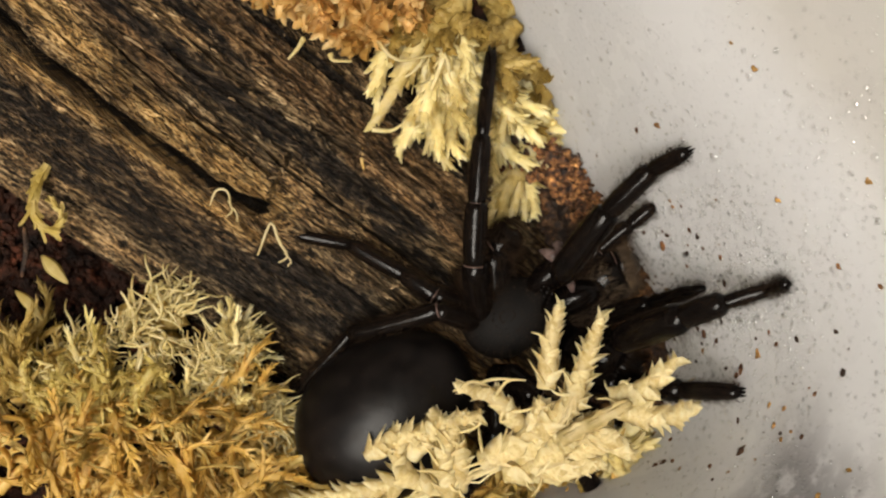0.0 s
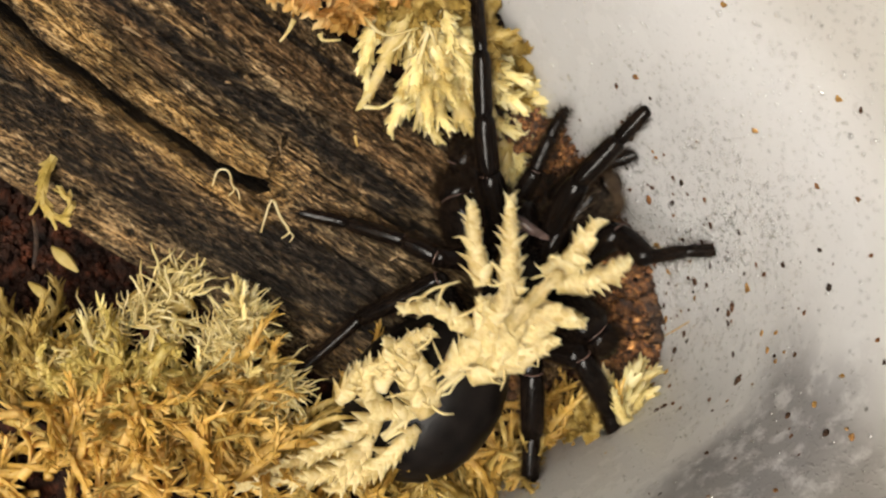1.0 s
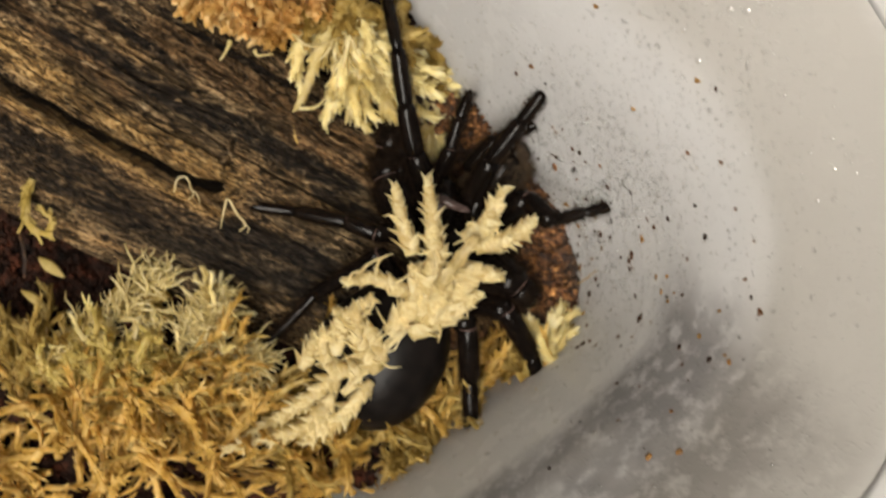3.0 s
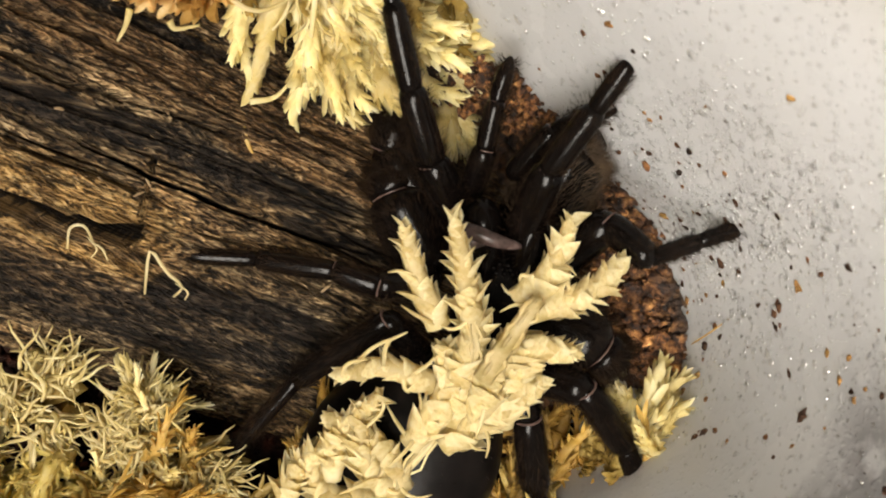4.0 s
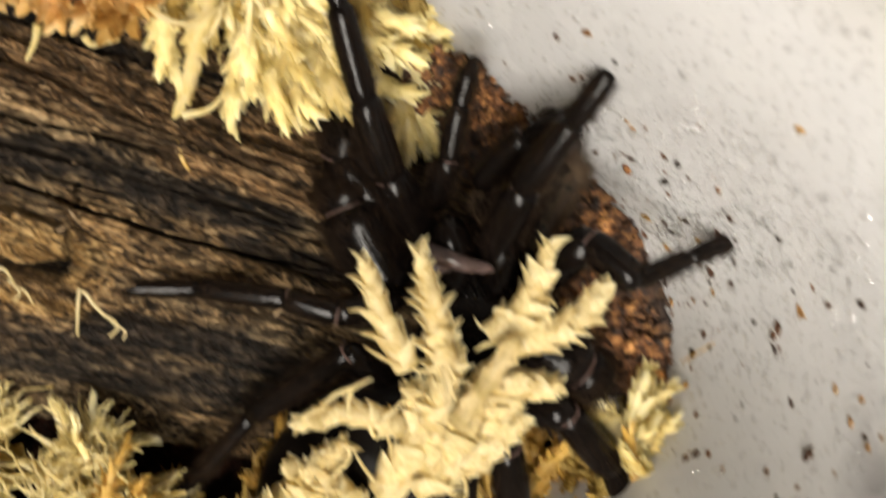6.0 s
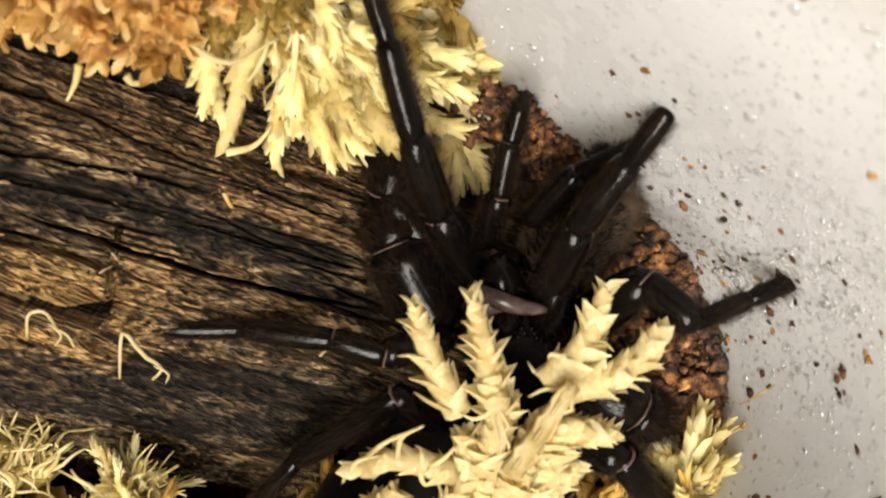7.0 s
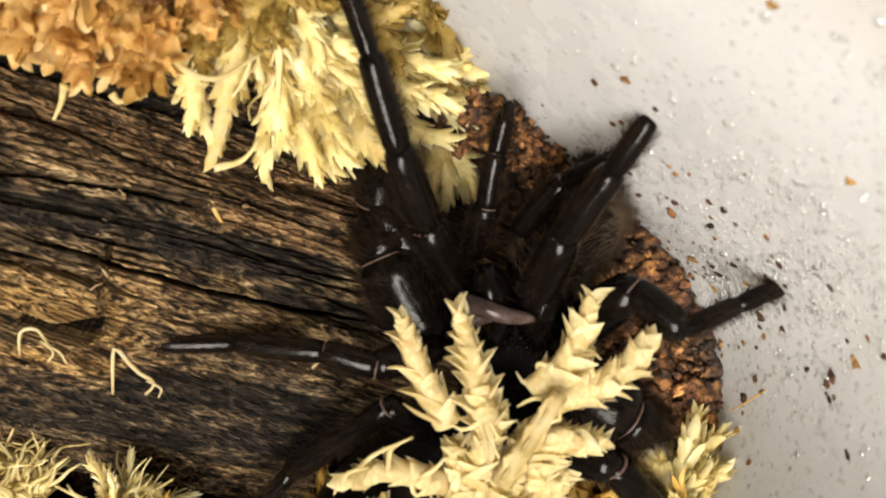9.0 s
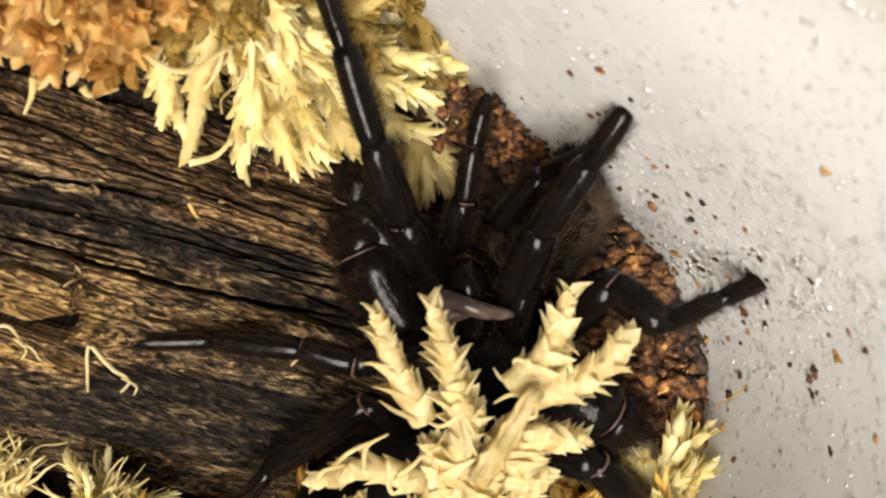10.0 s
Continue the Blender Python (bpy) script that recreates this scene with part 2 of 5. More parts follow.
# ---- building blocks ----
def mesh_of(bm, name, mats, smooth=True):
    bmesh.ops.scale(bm, vec=(CM, CM, CM), verts=bm.verts)
    me = bpy.data.meshes.new(name)
    bm.to_mesh(me)
    bm.free()
    for mt in mats if isinstance(mats, (list, tuple)) else [mats]:
        me.materials.append(mt)
    if smooth:
        me.polygons.foreach_set("use_smooth", [True] * len(me.polygons))
    return me


def part(name, bm, mats, parent=None, label="", smooth=True):
    ob = new(name, mesh_of(bm, name, mats, smooth))
    if parent:
        ob.parent = parent
    if label:
        ob["label"] = label
    return ob


def at_cm(x, y, z, *turn):
    return pose(x * CM, y * CM, z * CM, *turn)


def frame_along(p, q, up=(0, 0, 1)):
    """A pose in centimetres at p whose x axis runs to q."""
    p, q = Vector(p), Vector(q)
    x = (q - p).normalized()
    u = Vector(up)
    if abs(x.dot(u)) > 0.97:
        u = Vector((0, 1, 0))
    y = u.cross(x).normalized()
    z = x.cross(y)
    m = Matrix((x, y, z)).transposed().to_4x4()
    m.translation = p
    return m


def in_metres(m):
    n = m.copy()
    n.translation = m.translation * CM
    return n


def spline(points, n):
    """n points on a smooth line through the given ones."""
    pts = [Vector(p) for p in points]
    pts = [2 * pts[0] - pts[1]] + pts + [2 * pts[-1] - pts[-2]]
    out = []
    last = len(pts) - 3
    for i in range(n):
        u = i / (n - 1) * last
        k = min(int(u), last - 1)
        f = u - k
        a, b, c, d = pts[k : k + 4]
        out.append(0.5 * (2 * b + (c - a) * f + (2 * a - 5 * b + 4 * c - d) * f * f + (3 * b - a - 3 * c + d) * f**3))
    return out


def tube(bm, pts, radii, sides=8, mat=0, cap=True, flat=1.0):
    """A tapered tube along pts."""
    rings = []
    ref = Vector((0.13, 0.21, 0.97))
    for i, p in enumerate(pts):
        d = (pts[min(i + 1, len(pts) - 1)] - pts[max(i - 1, 0)]).normalized()
        y = ref.cross(d)
        y = y.normalized() if y.length > 1e-4 else Vector((1, 0, 0))
        z = d.cross(y)
        r = radii[i] if isinstance(radii, (list, tuple)) else radii
        rings.append([bm.verts.new(p + r * (math.cos(a) * y + flat * math.sin(a) * z)) for a in (2 * math.pi * k / sides for k in range(sides))])
    for a, b in zip(rings, rings[1:]):
        for k in range(sides):
            f = bm.faces.new((a[k], a[(k + 1) % sides], b[(k + 1) % sides], b[k]))
            f.material_index = mat
    if cap:
        for ring, flip in ((rings[0], True), (rings[-1], False)):
            f = bm.faces.new(ring[::-1] if flip else ring)
            f.material_index = mat
    return rings


def leaf(bm, base, along, up, length, width, curl=0.3, mat=0, root=None):
    """A pointed, cupped leaflet."""
    along, up = along.normalized(), up.normalized()
    side = along.cross(up).normalized()
    up = side.cross(along)
    first = root or bm.verts.new(base)
    sway = 0.6 * curl * math.sin(base.x * 91 + base.y * 57 + base.z * 33)
    rows = []
    for f, w in ((0.18, 0.34), (0.42, 0.5), (0.68, 0.40), (0.87, 0.2)):
        c = base + along * length * f * (1 - 0.25 * abs(curl) * f) + up * length * curl * f * f + side * length * sway * f * f
        rows.append([bm.verts.new(c - side * width * w + up * width * 0.22), bm.verts.new(c - up * width * 0.10), bm.verts.new(c + side * width * w + up * width * 0.22)])
    tip = bm.verts.new(base + along * length * (1 - 0.25 * abs(curl)) + up * length * curl + side * length * sway)
    quads = [(first, rows[0][1], rows[0][0]), (first, rows[0][2], rows[0][1]), (rows[3][0], rows[3][1], tip), (rows[3][1], rows[3][2], tip)]
    for p, q in zip(rows, rows[1:]):
        quads += [(p[0], p[1], q[1], q[0]), (p[1], p[2], q[2], q[1])]
    for q in quads:
        bm.faces.new(q).material_index = mat


def leafy_branch(bm, points, leaves, length, width, spread, rng, core=0.05, taper=0.5, mat=0, curl=0.12):
    """A moss branch: a soft core clad in overlapping pointed leaflets."""
    n = 14
    line = spline(points, n)
    rad = [core * (1 - 0.72 * (i / (n - 1)) ** 1.5) for i in range(n)]
    rings = tube(bm, line, rad, 6, mat)
    for i in range(leaves):
        u = (i + 0.5) / leaves
        k = u * (n - 1.01)
        j = int(k)
        p = line[j].lerp(line[j + 1], k - j)
        d = (line[j + 1] - line[j]).normalized()
        a = i * 2.4 + rng.uniform(-0.4, 0.4)
        y = Vector((0.1, 0.3, 0.95)).cross(d).normalized()
        z = d.cross(y)
        out = math.cos(a) * y + math.sin(a) * z
        size = (1 - taper * u * u) * rng.uniform(0.6, 1.35)
        s = spread * rng.uniform(0.6, 1.4)
        root = max(rings[j], key=lambda v: (v.co - p).dot(out))
        leaf(bm, p + out * rad[j] * 0.7, d * math.cos(s) + out * math.sin(s), d * math.sin(s) - out * math.cos(s), length * size, width * size, curl * rng.uniform(-0.8, 1.2), mat, root)


LEAFLETS = []


def leaf_objects(points, leaves, length, width, spread, rng, parent, core, taper=0.4):
    """The same with each leaflet an object of its own under the branch."""
    if not LEAFLETS:
        for k in range(6):
            bm = bmesh.new()
            g = random.Random(300 + k)
            W, c = 0.60 + 0.12 * g.random(), g.uniform(-0.20, 0.10)
            sway = g.uniform(-0.15, 0.15)
            rows = []
            for f, w in ((0.0, 0.5), (0.18, 0.9), (0.38, 1.0), (0.58, 0.80), (0.76, 0.46), (0.9, 0.2)):
                h = c * f**2.5
                rows.append([bm.verts.new((f, sway * f * f + W * w * 0.5 * math.sin(a), h + 0.42 * W * w * (1 - math.cos(a)))) for a in (-1.45, -0.75, 0, 0.75, 1.45)])
            tip = bm.verts.new((1.0, sway, c * 1.1))
            for p, q in zip(rows, rows[1:]):
                for k2 in range(4):
                    bm.faces.new((p[k2], p[k2 + 1], q[k2 + 1], q[k2]))
            for k2 in range(4):
                bm.faces.new((rows[-1][k2], rows[-1][k2 + 1], tip))
            LEAFLETS.append(mesh_of(bm, "leaf", CREAM))
    n = 14
    line = spline(points, n)
    for i in range(leaves):
        u = (i + 0.5) / leaves
        k = u * (n - 1.01)
        j = int(k)
        p = line[j].lerp(line[j + 1], k - j)
        d = (line[j + 1] - line[j]).normalized()
        a = i * 2.4 + rng.uniform(-0.5, 0.5)
        y = Vector((0.1, 0.3, 0.95)).cross(d).normalized()
        z = d.cross(y)
        out = math.cos(a) * y + math.sin(a) * z
        size = (1 - taper * u * u) * rng.uniform(0.7, 1.25)
        s = spread * rng.uniform(0.5, 1.5)
        x = (d * math.cos(s) + out * math.sin(s)).normalized()
        zz = (d * math.sin(s) - out * math.cos(s)).normalized()
        yy = zz.cross(x)
        r = core * (1 - 0.72 * u**1.5)
        m = Matrix((x * length * size, yy * width * size * 1.5, zz * length * size)).transposed().to_4x4()
        m.translation = (p + out * r * 0.75) * CM
        ob = new("leaf", rng.choice(LEAFLETS))
        ob.parent = parent
        ob.matrix_basis = m


_PHI = (1 + 5**0.5) / 2
ICO = [Vector(v).normalized() for v in ((-1, _PHI, 0), (1, _PHI, 0), (-1, -_PHI, 0), (1, -_PHI, 0), (0, -1, _PHI), (0, 1, _PHI), (0, -1, -_PHI), (0, 1, -_PHI), (_PHI, 0, -1), (_PHI, 0, 1), (-_PHI, 0, -1), (-_PHI, 0, 1))]
ICO_FACES = ((0, 11, 5), (0, 5, 1), (0, 1, 7), (0, 7, 10), (0, 10, 11), (1, 5, 9), (5, 11, 4), (11, 10, 2), (10, 7, 6), (7, 1, 8),
             (3, 9, 4), (3, 4, 2), (3, 2, 6), (3, 6, 8), (3, 8, 9), (4, 9, 5), (2, 4, 11), (6, 2, 10), (8, 6, 7), (9, 8, 1))


def pebble(bm, place, mat=0):
    """Twenty faces round the places that place() gives for the corners of an icosahedron."""
    vs = [bm.verts.new(place(v)) for v in ICO]
    for f in ICO_FACES:
        bm.faces.new([vs[k] for k in f]).material_index = mat


def lump(bm, centre, size, rng, mat=0, rough=0.35):
    """An uneven crumb."""
    c = Vector(centre)
    pebble(bm, lambda v: c + Vector(v[k] * size[k] * (1 + rough * rng.uniform(-0.8, 0.8)) for k in range(3)), mat)


def box(bm, lo, hi, bevel=0.0):
    got = bmesh.ops.create_cube(bm, size=1)["verts"]
    for v in got:
        v.co = Vector((lo[k] + (v.co[k] + 0.5) * (hi[k] - lo[k]) for k in range(3)))
    if bevel:
        edges = list({e for v in got for e in v.link_edges})
        bmesh.ops.bevel(bm, geom=edges, offset=bevel, segments=3, profile=0.5, affect="EDGES")


# ---- the room ----
FLOOR_Z, CEIL_Z, TABLE_Z = -79.0, 161.0, -4.2


def room():
    for name, lo, hi, mt in (
        ("floor", (-250, -250, FLOOR_Z - 10), (250, 250, FLOOR_Z), BOARDS),
        ("ceiling", (-250, -250, CEIL_Z), (250, 250, CEIL_Z + 10), PAINT),
        ("wall_north", (-250, 250, FLOOR_Z - 10), (250, 260, CEIL_Z + 10), PAINT),
        ("wall_south", (-250, -260, FLOOR_Z - 10), (250, -250, CEIL_Z + 10), PAINT),
        ("wall_east", (250, -260, FLOOR_Z - 10), (260, 260, CEIL_Z + 10), PAINT),
        ("wall_west", (-260, -260, FLOOR_Z - 10), (-250, 260, CEIL_Z + 10), PAINT),
    ):
        bm = bmesh.new()
        box(bm, lo, hi)
        tagged(part(name, bm, mt, smooth=False), kind="structure")
    fit = tagged(new("ceiling_lamp"), "long white ceiling lamp, lit, fixed to the ceiling", "lamp")
    fit.matrix_world = pose(LAMP_AT[0], LAMP_AT[1], CEIL_Z * CM, 0, 0, 80)
    bm = bmesh.new()
    box(bm, (-73, -38, -4), (73, 38, 0), 0.6)
    part("housing", bm, PAINT, fit)
    bm = bmesh.new()
    box(bm, (-70, -35, -7), (70, 35, -4.05), 1.0)
    part("diffuser", bm, GLOW, fit, "glowing opal diffuser")


def table():
    t = tagged(new("table"), "table with a pale olive-beige laminate top", "table")
    t.location = (0, 0, TABLE_Z * CM)
    bm = bmesh.new()
    box(bm, (-55, -40, -3), (55, 40, 0), 0.4)
    part("tabletop", bm, TABLE, t)
    for x in (-50, 50):
        for y in (-35, 35):
            bm = bmesh.new()
            box(bm, (x - 2.2, y - 2.2, FLOOR_Z - TABLE_Z), (x + 2.2, y + 2.2, -3), 0.3)
            part("leg", bm, STEEL, t)


# ---- the tub: a box with rounded corners and flared walls, turned on the table ----
CORNER = (1.0, -0.8)
TUB_LONG, TUB_WIDE = 15.0, 8.6
TUB_FLOOR, TUB_RIM = -4.0, 4.8


def corner_radius(z):
    return 1.75 + 0.27 * z + 0.10 * max(0.0, z - 1.2) ** 2 if z > -3.2 else max(0.3, 0.886 - 0.9 * (-3.2 - z))


def tub_outline(r, n=14):
    """The closed outline with the corner radius r, from the near corner round."""
    u, v = Vector((1, -1)).normalized(), Vector((1, 1)).normalized()
    c = Vector(CORNER)
    cs = [c, c - u * TUB_LONG, c - u * TUB_LONG - v * TUB_WIDE, c - v * TUB_WIDE]
    starts = (-45, 45, 135, 225)
    out = []
    for centre, a0 in zip(cs, starts):
        for k in range(n + 1):
            a = radians(a0 + 90 * k / n)
            out.append(centre + r * Vector((math.cos(a), math.sin(a))))
    return out


def tub_shell(bm, rows):
    rings = []
    for r, z in rows:
        rings.append([bm.verts.new((p.x, p.y, z)) for p in tub_outline(r)])
    n = len(rings[0])
    for a, b in zip(rings, rings[1:]):
        for k in range(n):
            bm.faces.new((a[k], a[(k + 1) % n], b[(k + 1) % n], b[k]))
    return rings


def tub():
    t = tagged(new("plastic_tub"), "milky white plastic tub with wet, dirty inner walls on the table", "tub")
    bm = bmesh.new()
    zs = [TUB_FLOOR + 0.12 + (TUB_RIM - TUB_FLOOR - 0.12) * k / 60 for k in range(61)]
    inner = []
    for z in zs:
        step = 0.06 * max(0.0, min(1.0, (z - 2.9) / 0.15))
        inner.append((corner_radius(z) + step, z))
    outer = [(r + 0.10, z) for r, z in inner]
    outer[0] = (outer[0][0], TUB_FLOOR)
    rings = tub_shell(bm, outer[::-1])
    low = rings[-1]
    bm.faces.new(low)
    rin = tub_shell(bm, inner)
    bm.faces.new(rin[0][::-1])
    top_o, top_i = rings[0], rin[-1]
    n = len(top_o)
    for k in range(n):
        bm.faces.new((top_o[k], top_o[(k + 1) % n], top_i[(k + 1) % n], top_i[k]))
    bmesh.ops.recalc_face_normals(bm, faces=bm.faces)
    part("body", bm, PLASTIC, t)
    bm = bmesh.new()
    r = corner_radius(TUB_RIM) + 0.1
    prof = [(r - 0.04, TUB_RIM + 0.005), (r + 0.06, TUB_RIM + 0.03), (r + 0.20, TUB_RIM + 0.05), (r + 0.40, TUB_RIM + 0.06), (r + 0.56, TUB_RIM + 0.03), (r + 0.66, TUB_RIM - 0.08), (r + 0.70, TUB_RIM - 0.40),
            (r + 0.63, TUB_RIM - 0.40), (r + 0.58, TUB_RIM - 0.12), (r + 0.42, TUB_RIM - 0.02), (r + 0.12, TUB_RIM - 0.02), (r - 0.04, TUB_RIM + 0.005)]
    tub_shell(bm, prof)
    bmesh.ops.remove_doubles(bm, verts=bm.verts, dist=0.001)
    bmesh.ops.recalc_face_normals(bm, faces=bm.faces)
    part("rim", bm, RIM, t, "smooth rolled white rim")
    return t


def wall_spot(angle, z):
    """A place on the tub's inner wall near the corner: the direction round the corner (past 45 degrees, along the straight wall) and the height. Gives place and inward normal."""
    a = radians(max(-45, min(45, angle)))
    r = corner_radius(z) + (0.06 if z > 3.0 else 0)
    n = Vector((math.cos(a), math.sin(a)))
    p = Vector(CORNER) + r * n
    if angle > 45:
        p += Vector((-1, 1)).normalized() * (angle - 45) * 0.06
    if angle < -45:
        p += Vector((-1, -1)).normalized() * (-45 - angle) * 0.06
    inward = Vector((-n.x, -n.y, (corner_radius(z + 0.05) - corner_radius(z - 0.05)) * 10)).normalized()
    return Vector((p.x, p.y, z)), inward


# ---- wood ----
LOG_TURN = -22.0
LOG_DIR = Vector((math.cos(radians(LOG_TURN)), math.sin(radians(LOG_TURN))))
LOG_SIDE = Vector((-LOG_DIR.y, LOG_DIR.x))


def crest(s):
    """The height of the log's ridge at s along it."""
    return -0.75 - 0.42 * (s + 1.75) if s < -0.5 else -1.275 - 0.30 * (s + 0.5)


def between(points, s):
    """The straight line through (s, w) points at s, or None past its ends."""
    for (s0, w0), (s1, w1) in zip(points, points[1:]):
        if s0 <= s <= s1:
            return w0 + (w1 - w0) * (s - s0) / (s1 - s0)
    return None


# Cracks along the grain: the line, half its width, its depth.
CRACKS = (
    (((-9.0, -0.95), (-7.5, -1.05), (-6.2, -1.13), (-5.6, -1.21), (-4.2, -1.23), (-3.4, -1.20), (-3.05, -1.16), (-2.72, -1.06)), 0.105, 0.62),
    (((-3.15, -1.25), (-2.85, -1.33), (-2.5, -1.36), (-2.2, -1.34)), 0.035, 0.16),
    (((-3.7, -0.56), (-3.1, -0.58), (-2.5, -0.62), (-1.9, -0.59), (-1.36, -0.57), (-0.7, -0.5)), 0.034, 0.24),
    (((-6.5, 0.05), (-4.84, -0.11), (-4.2, -0.20), (-3.4, -0.13), (-2.95, -0.05), (-2.3, -0.02)), 0.040, 0.22),
    (((-5.9, -1.92), (-4.1, -2.00), (-3.0, -1.92), (-1.8, -1.84)), 0.035, 0.20),
    (((-3.9, -1.80), (-3.06, -1.72), (-2.4, -1.72), (-1.5, -1.77)), 0.028, 0.16),
    (((-2.1, -1.20), (-1.46, -1.22), (-0.8, -1.22)), 0.032, 0.18),
    (((-6.4, -1.46), (-4.77, -1.45), (-3.8, -1.48), (-2.86, -1.43)), 0.028, 0.17),
    (((-3.7, -2.30), (-2.85, -2.14), (-2.04, -2.13), (-1.3, -2.03)), 0.030, 0.18),
    (((-5.6, -0.62), (-4.6, -0.72), (-3.9, -0.76), (-3.2, -0.80)), 0.022, 0.12),
    (((-4.6, 0.42), (-3.9, 0.30), (-3.0, 0.16), (-2.0, 0.10), (-1.2, 0.06)), 0.026, 0.14),
    (((-3.4, 0.62), (-2.6, 0.55), (-1.7, 0.50)), 0.024, 0.12),
    (((-1.9, -0.90), (-1.2, -0.86), (-0.5, -0.84)), 0.020, 0.10),
    (((-1.8, -0.34), (-1.0, -0.30), (-0.3, -0.26)), 0.022, 0.12),
)
FISSURES = []
for _k in range(170):
    _g = random.Random(500 + _k)
    _s = _g.uniform(-8.0, 0.4)
    FISSURES.append((_s, _s + _g.uniform(0.35, 1.5), _g.uniform(-2.6, 1.6), _g.uniform(-0.05, 0.05), _g.uniform(0.007, 0.017), _k))
# Long stains along the grain: the line, half the width.
STAINS = {
    "stain": ((((-7.5, -1.95), (-0.4, -1.80)), 0.46, 0.95), (((-5.4, -0.38), (-4.4, -0.36), (-3.6, -0.36), (-2.9, -0.28), (-2.2, -0.31), (-1.3, -0.27)), 0.17), (((-2.45, -1.45), (-1.7, -1.36), (-0.7, -1.32)), 0.24, 1.15),
              (((-6.8, -1.72), (-5.4, -1.70), (-4.4, -1.66)), 0.22), (((-1.8, -1.72), (-0.6, -1.62)), 0.20), (((-3.4, -1.62), (-2.5, -1.60)), 0.10), (((-4.6, 0.66), (-3.2, 0.74), (-1.4, 0.76)), 0.14),
              (((-1.5, -0.50), (-0.2, -0.45)), 0.14), (((-5.2, 0.12), (-4.0, 0.0)), 0.12)),
    "gold": ((((-8.0, -0.66), (-5.75, -0.84), (-5.1, -0.92), (-4.3, -0.99), (-3.6, -0.97), (-2.75, -1.0)), 0.20), (((-7.0, -1.32), (-4.0, -1.36), (-2.6, -1.36)), 0.07), (((-1.6, -2.02), (-1.1, -1.98)), 0.10)),
    "red": ((((-6.5, -0.35), (-5.2, -0.50), (-4.6, -0.60)), 0.14), (((-4.4, 0.30), (-3.2, 0.30), (-2.0, 0.33), (-0.6, 0.30)), 0.30), (((-2.3, -0.05), (-0.6, -0.02)), 0.14)),
}


def stain_at(kind, s, w):
    """How strongly a stain of that kind colours the wood, 0 to 1."""
    w += 0.07 * noise.noise((s * 1.3, w * 3.0, 50.0)) + 0.03 * noise.noise((s * 4.0, w * 16.0, 51.0))
    best = 0.0
    for line, half, *most in STAINS[kind]:
        if abs(w - line[0][1]) > 2 * half + 0.5:
            continue
        q = max(line[0][0], min(line[-1][0], s))
        d = math.hypot((w - between(line, q)) / half, (s - q) / 0.3)
        best = max(best, min(most[0] if most else 1.0, max(0.0, 1.6 - 1.25 * d)))
    return best


def log_height(s, w, cracks, fissures):
    """Relief of the wood's surface, in centimetres."""
    h = 0.09 * noise.noise((s * 0.22, w * 1.5, 3.0)) + 0.06 * noise.noise((s * 0.4, w * 4.0, 7.0))
    h += 0.030 * noise.noise((s * 1.2, w * 11.0, 1.0)) + 0.018 * noise.noise((s * 2.0, w * 26.0, 2.0))
    g = noise.noise((s * 0.5, w * 5.0 + 0.3 * math.sin(s), 11.0))
    if g > 0.38:
        h -= min(0.12, (g - 0.38) * 0.9)
    h -= 0.040 * max(0.0, 1 - abs(noise.noise((s * 0.6, w * 13.0, 30.0))) / 0.17)
    h += 0.016 * noise.noise((s * 1.5, w * 48.0, 40.0)) + 0.010 * noise.noise((s * 14.0, w * 30.0, 41.0))
    for k, (w0, wide, depth, near_end) in enumerate(cracks):
        e = abs(w - w0)
        q = wide * near_end
        if e < q:
            h -= depth * 1.9 * (1 - (e / q) ** 4)
        elif k == 0 and e < q + 0.05:
            h += 0.03 * (1 - (e - q) / 0.05)
    for w0, q in fissures:
        e = abs(w - w0)
        if e < q:
            h -= 0.20 * (1 - e / q)
    # a break across the grain, from the end of the main crack
    if -1.04 < w < -0.42:
        e = abs(s + 2.80 + 0.24 * (w + 1.03) + 0.03 * noise.noise((w * 9.0, 4.0, 4.0)))
        if e < 0.03:
            h -= 0.30 * (1 - e / 0.03)
    return h


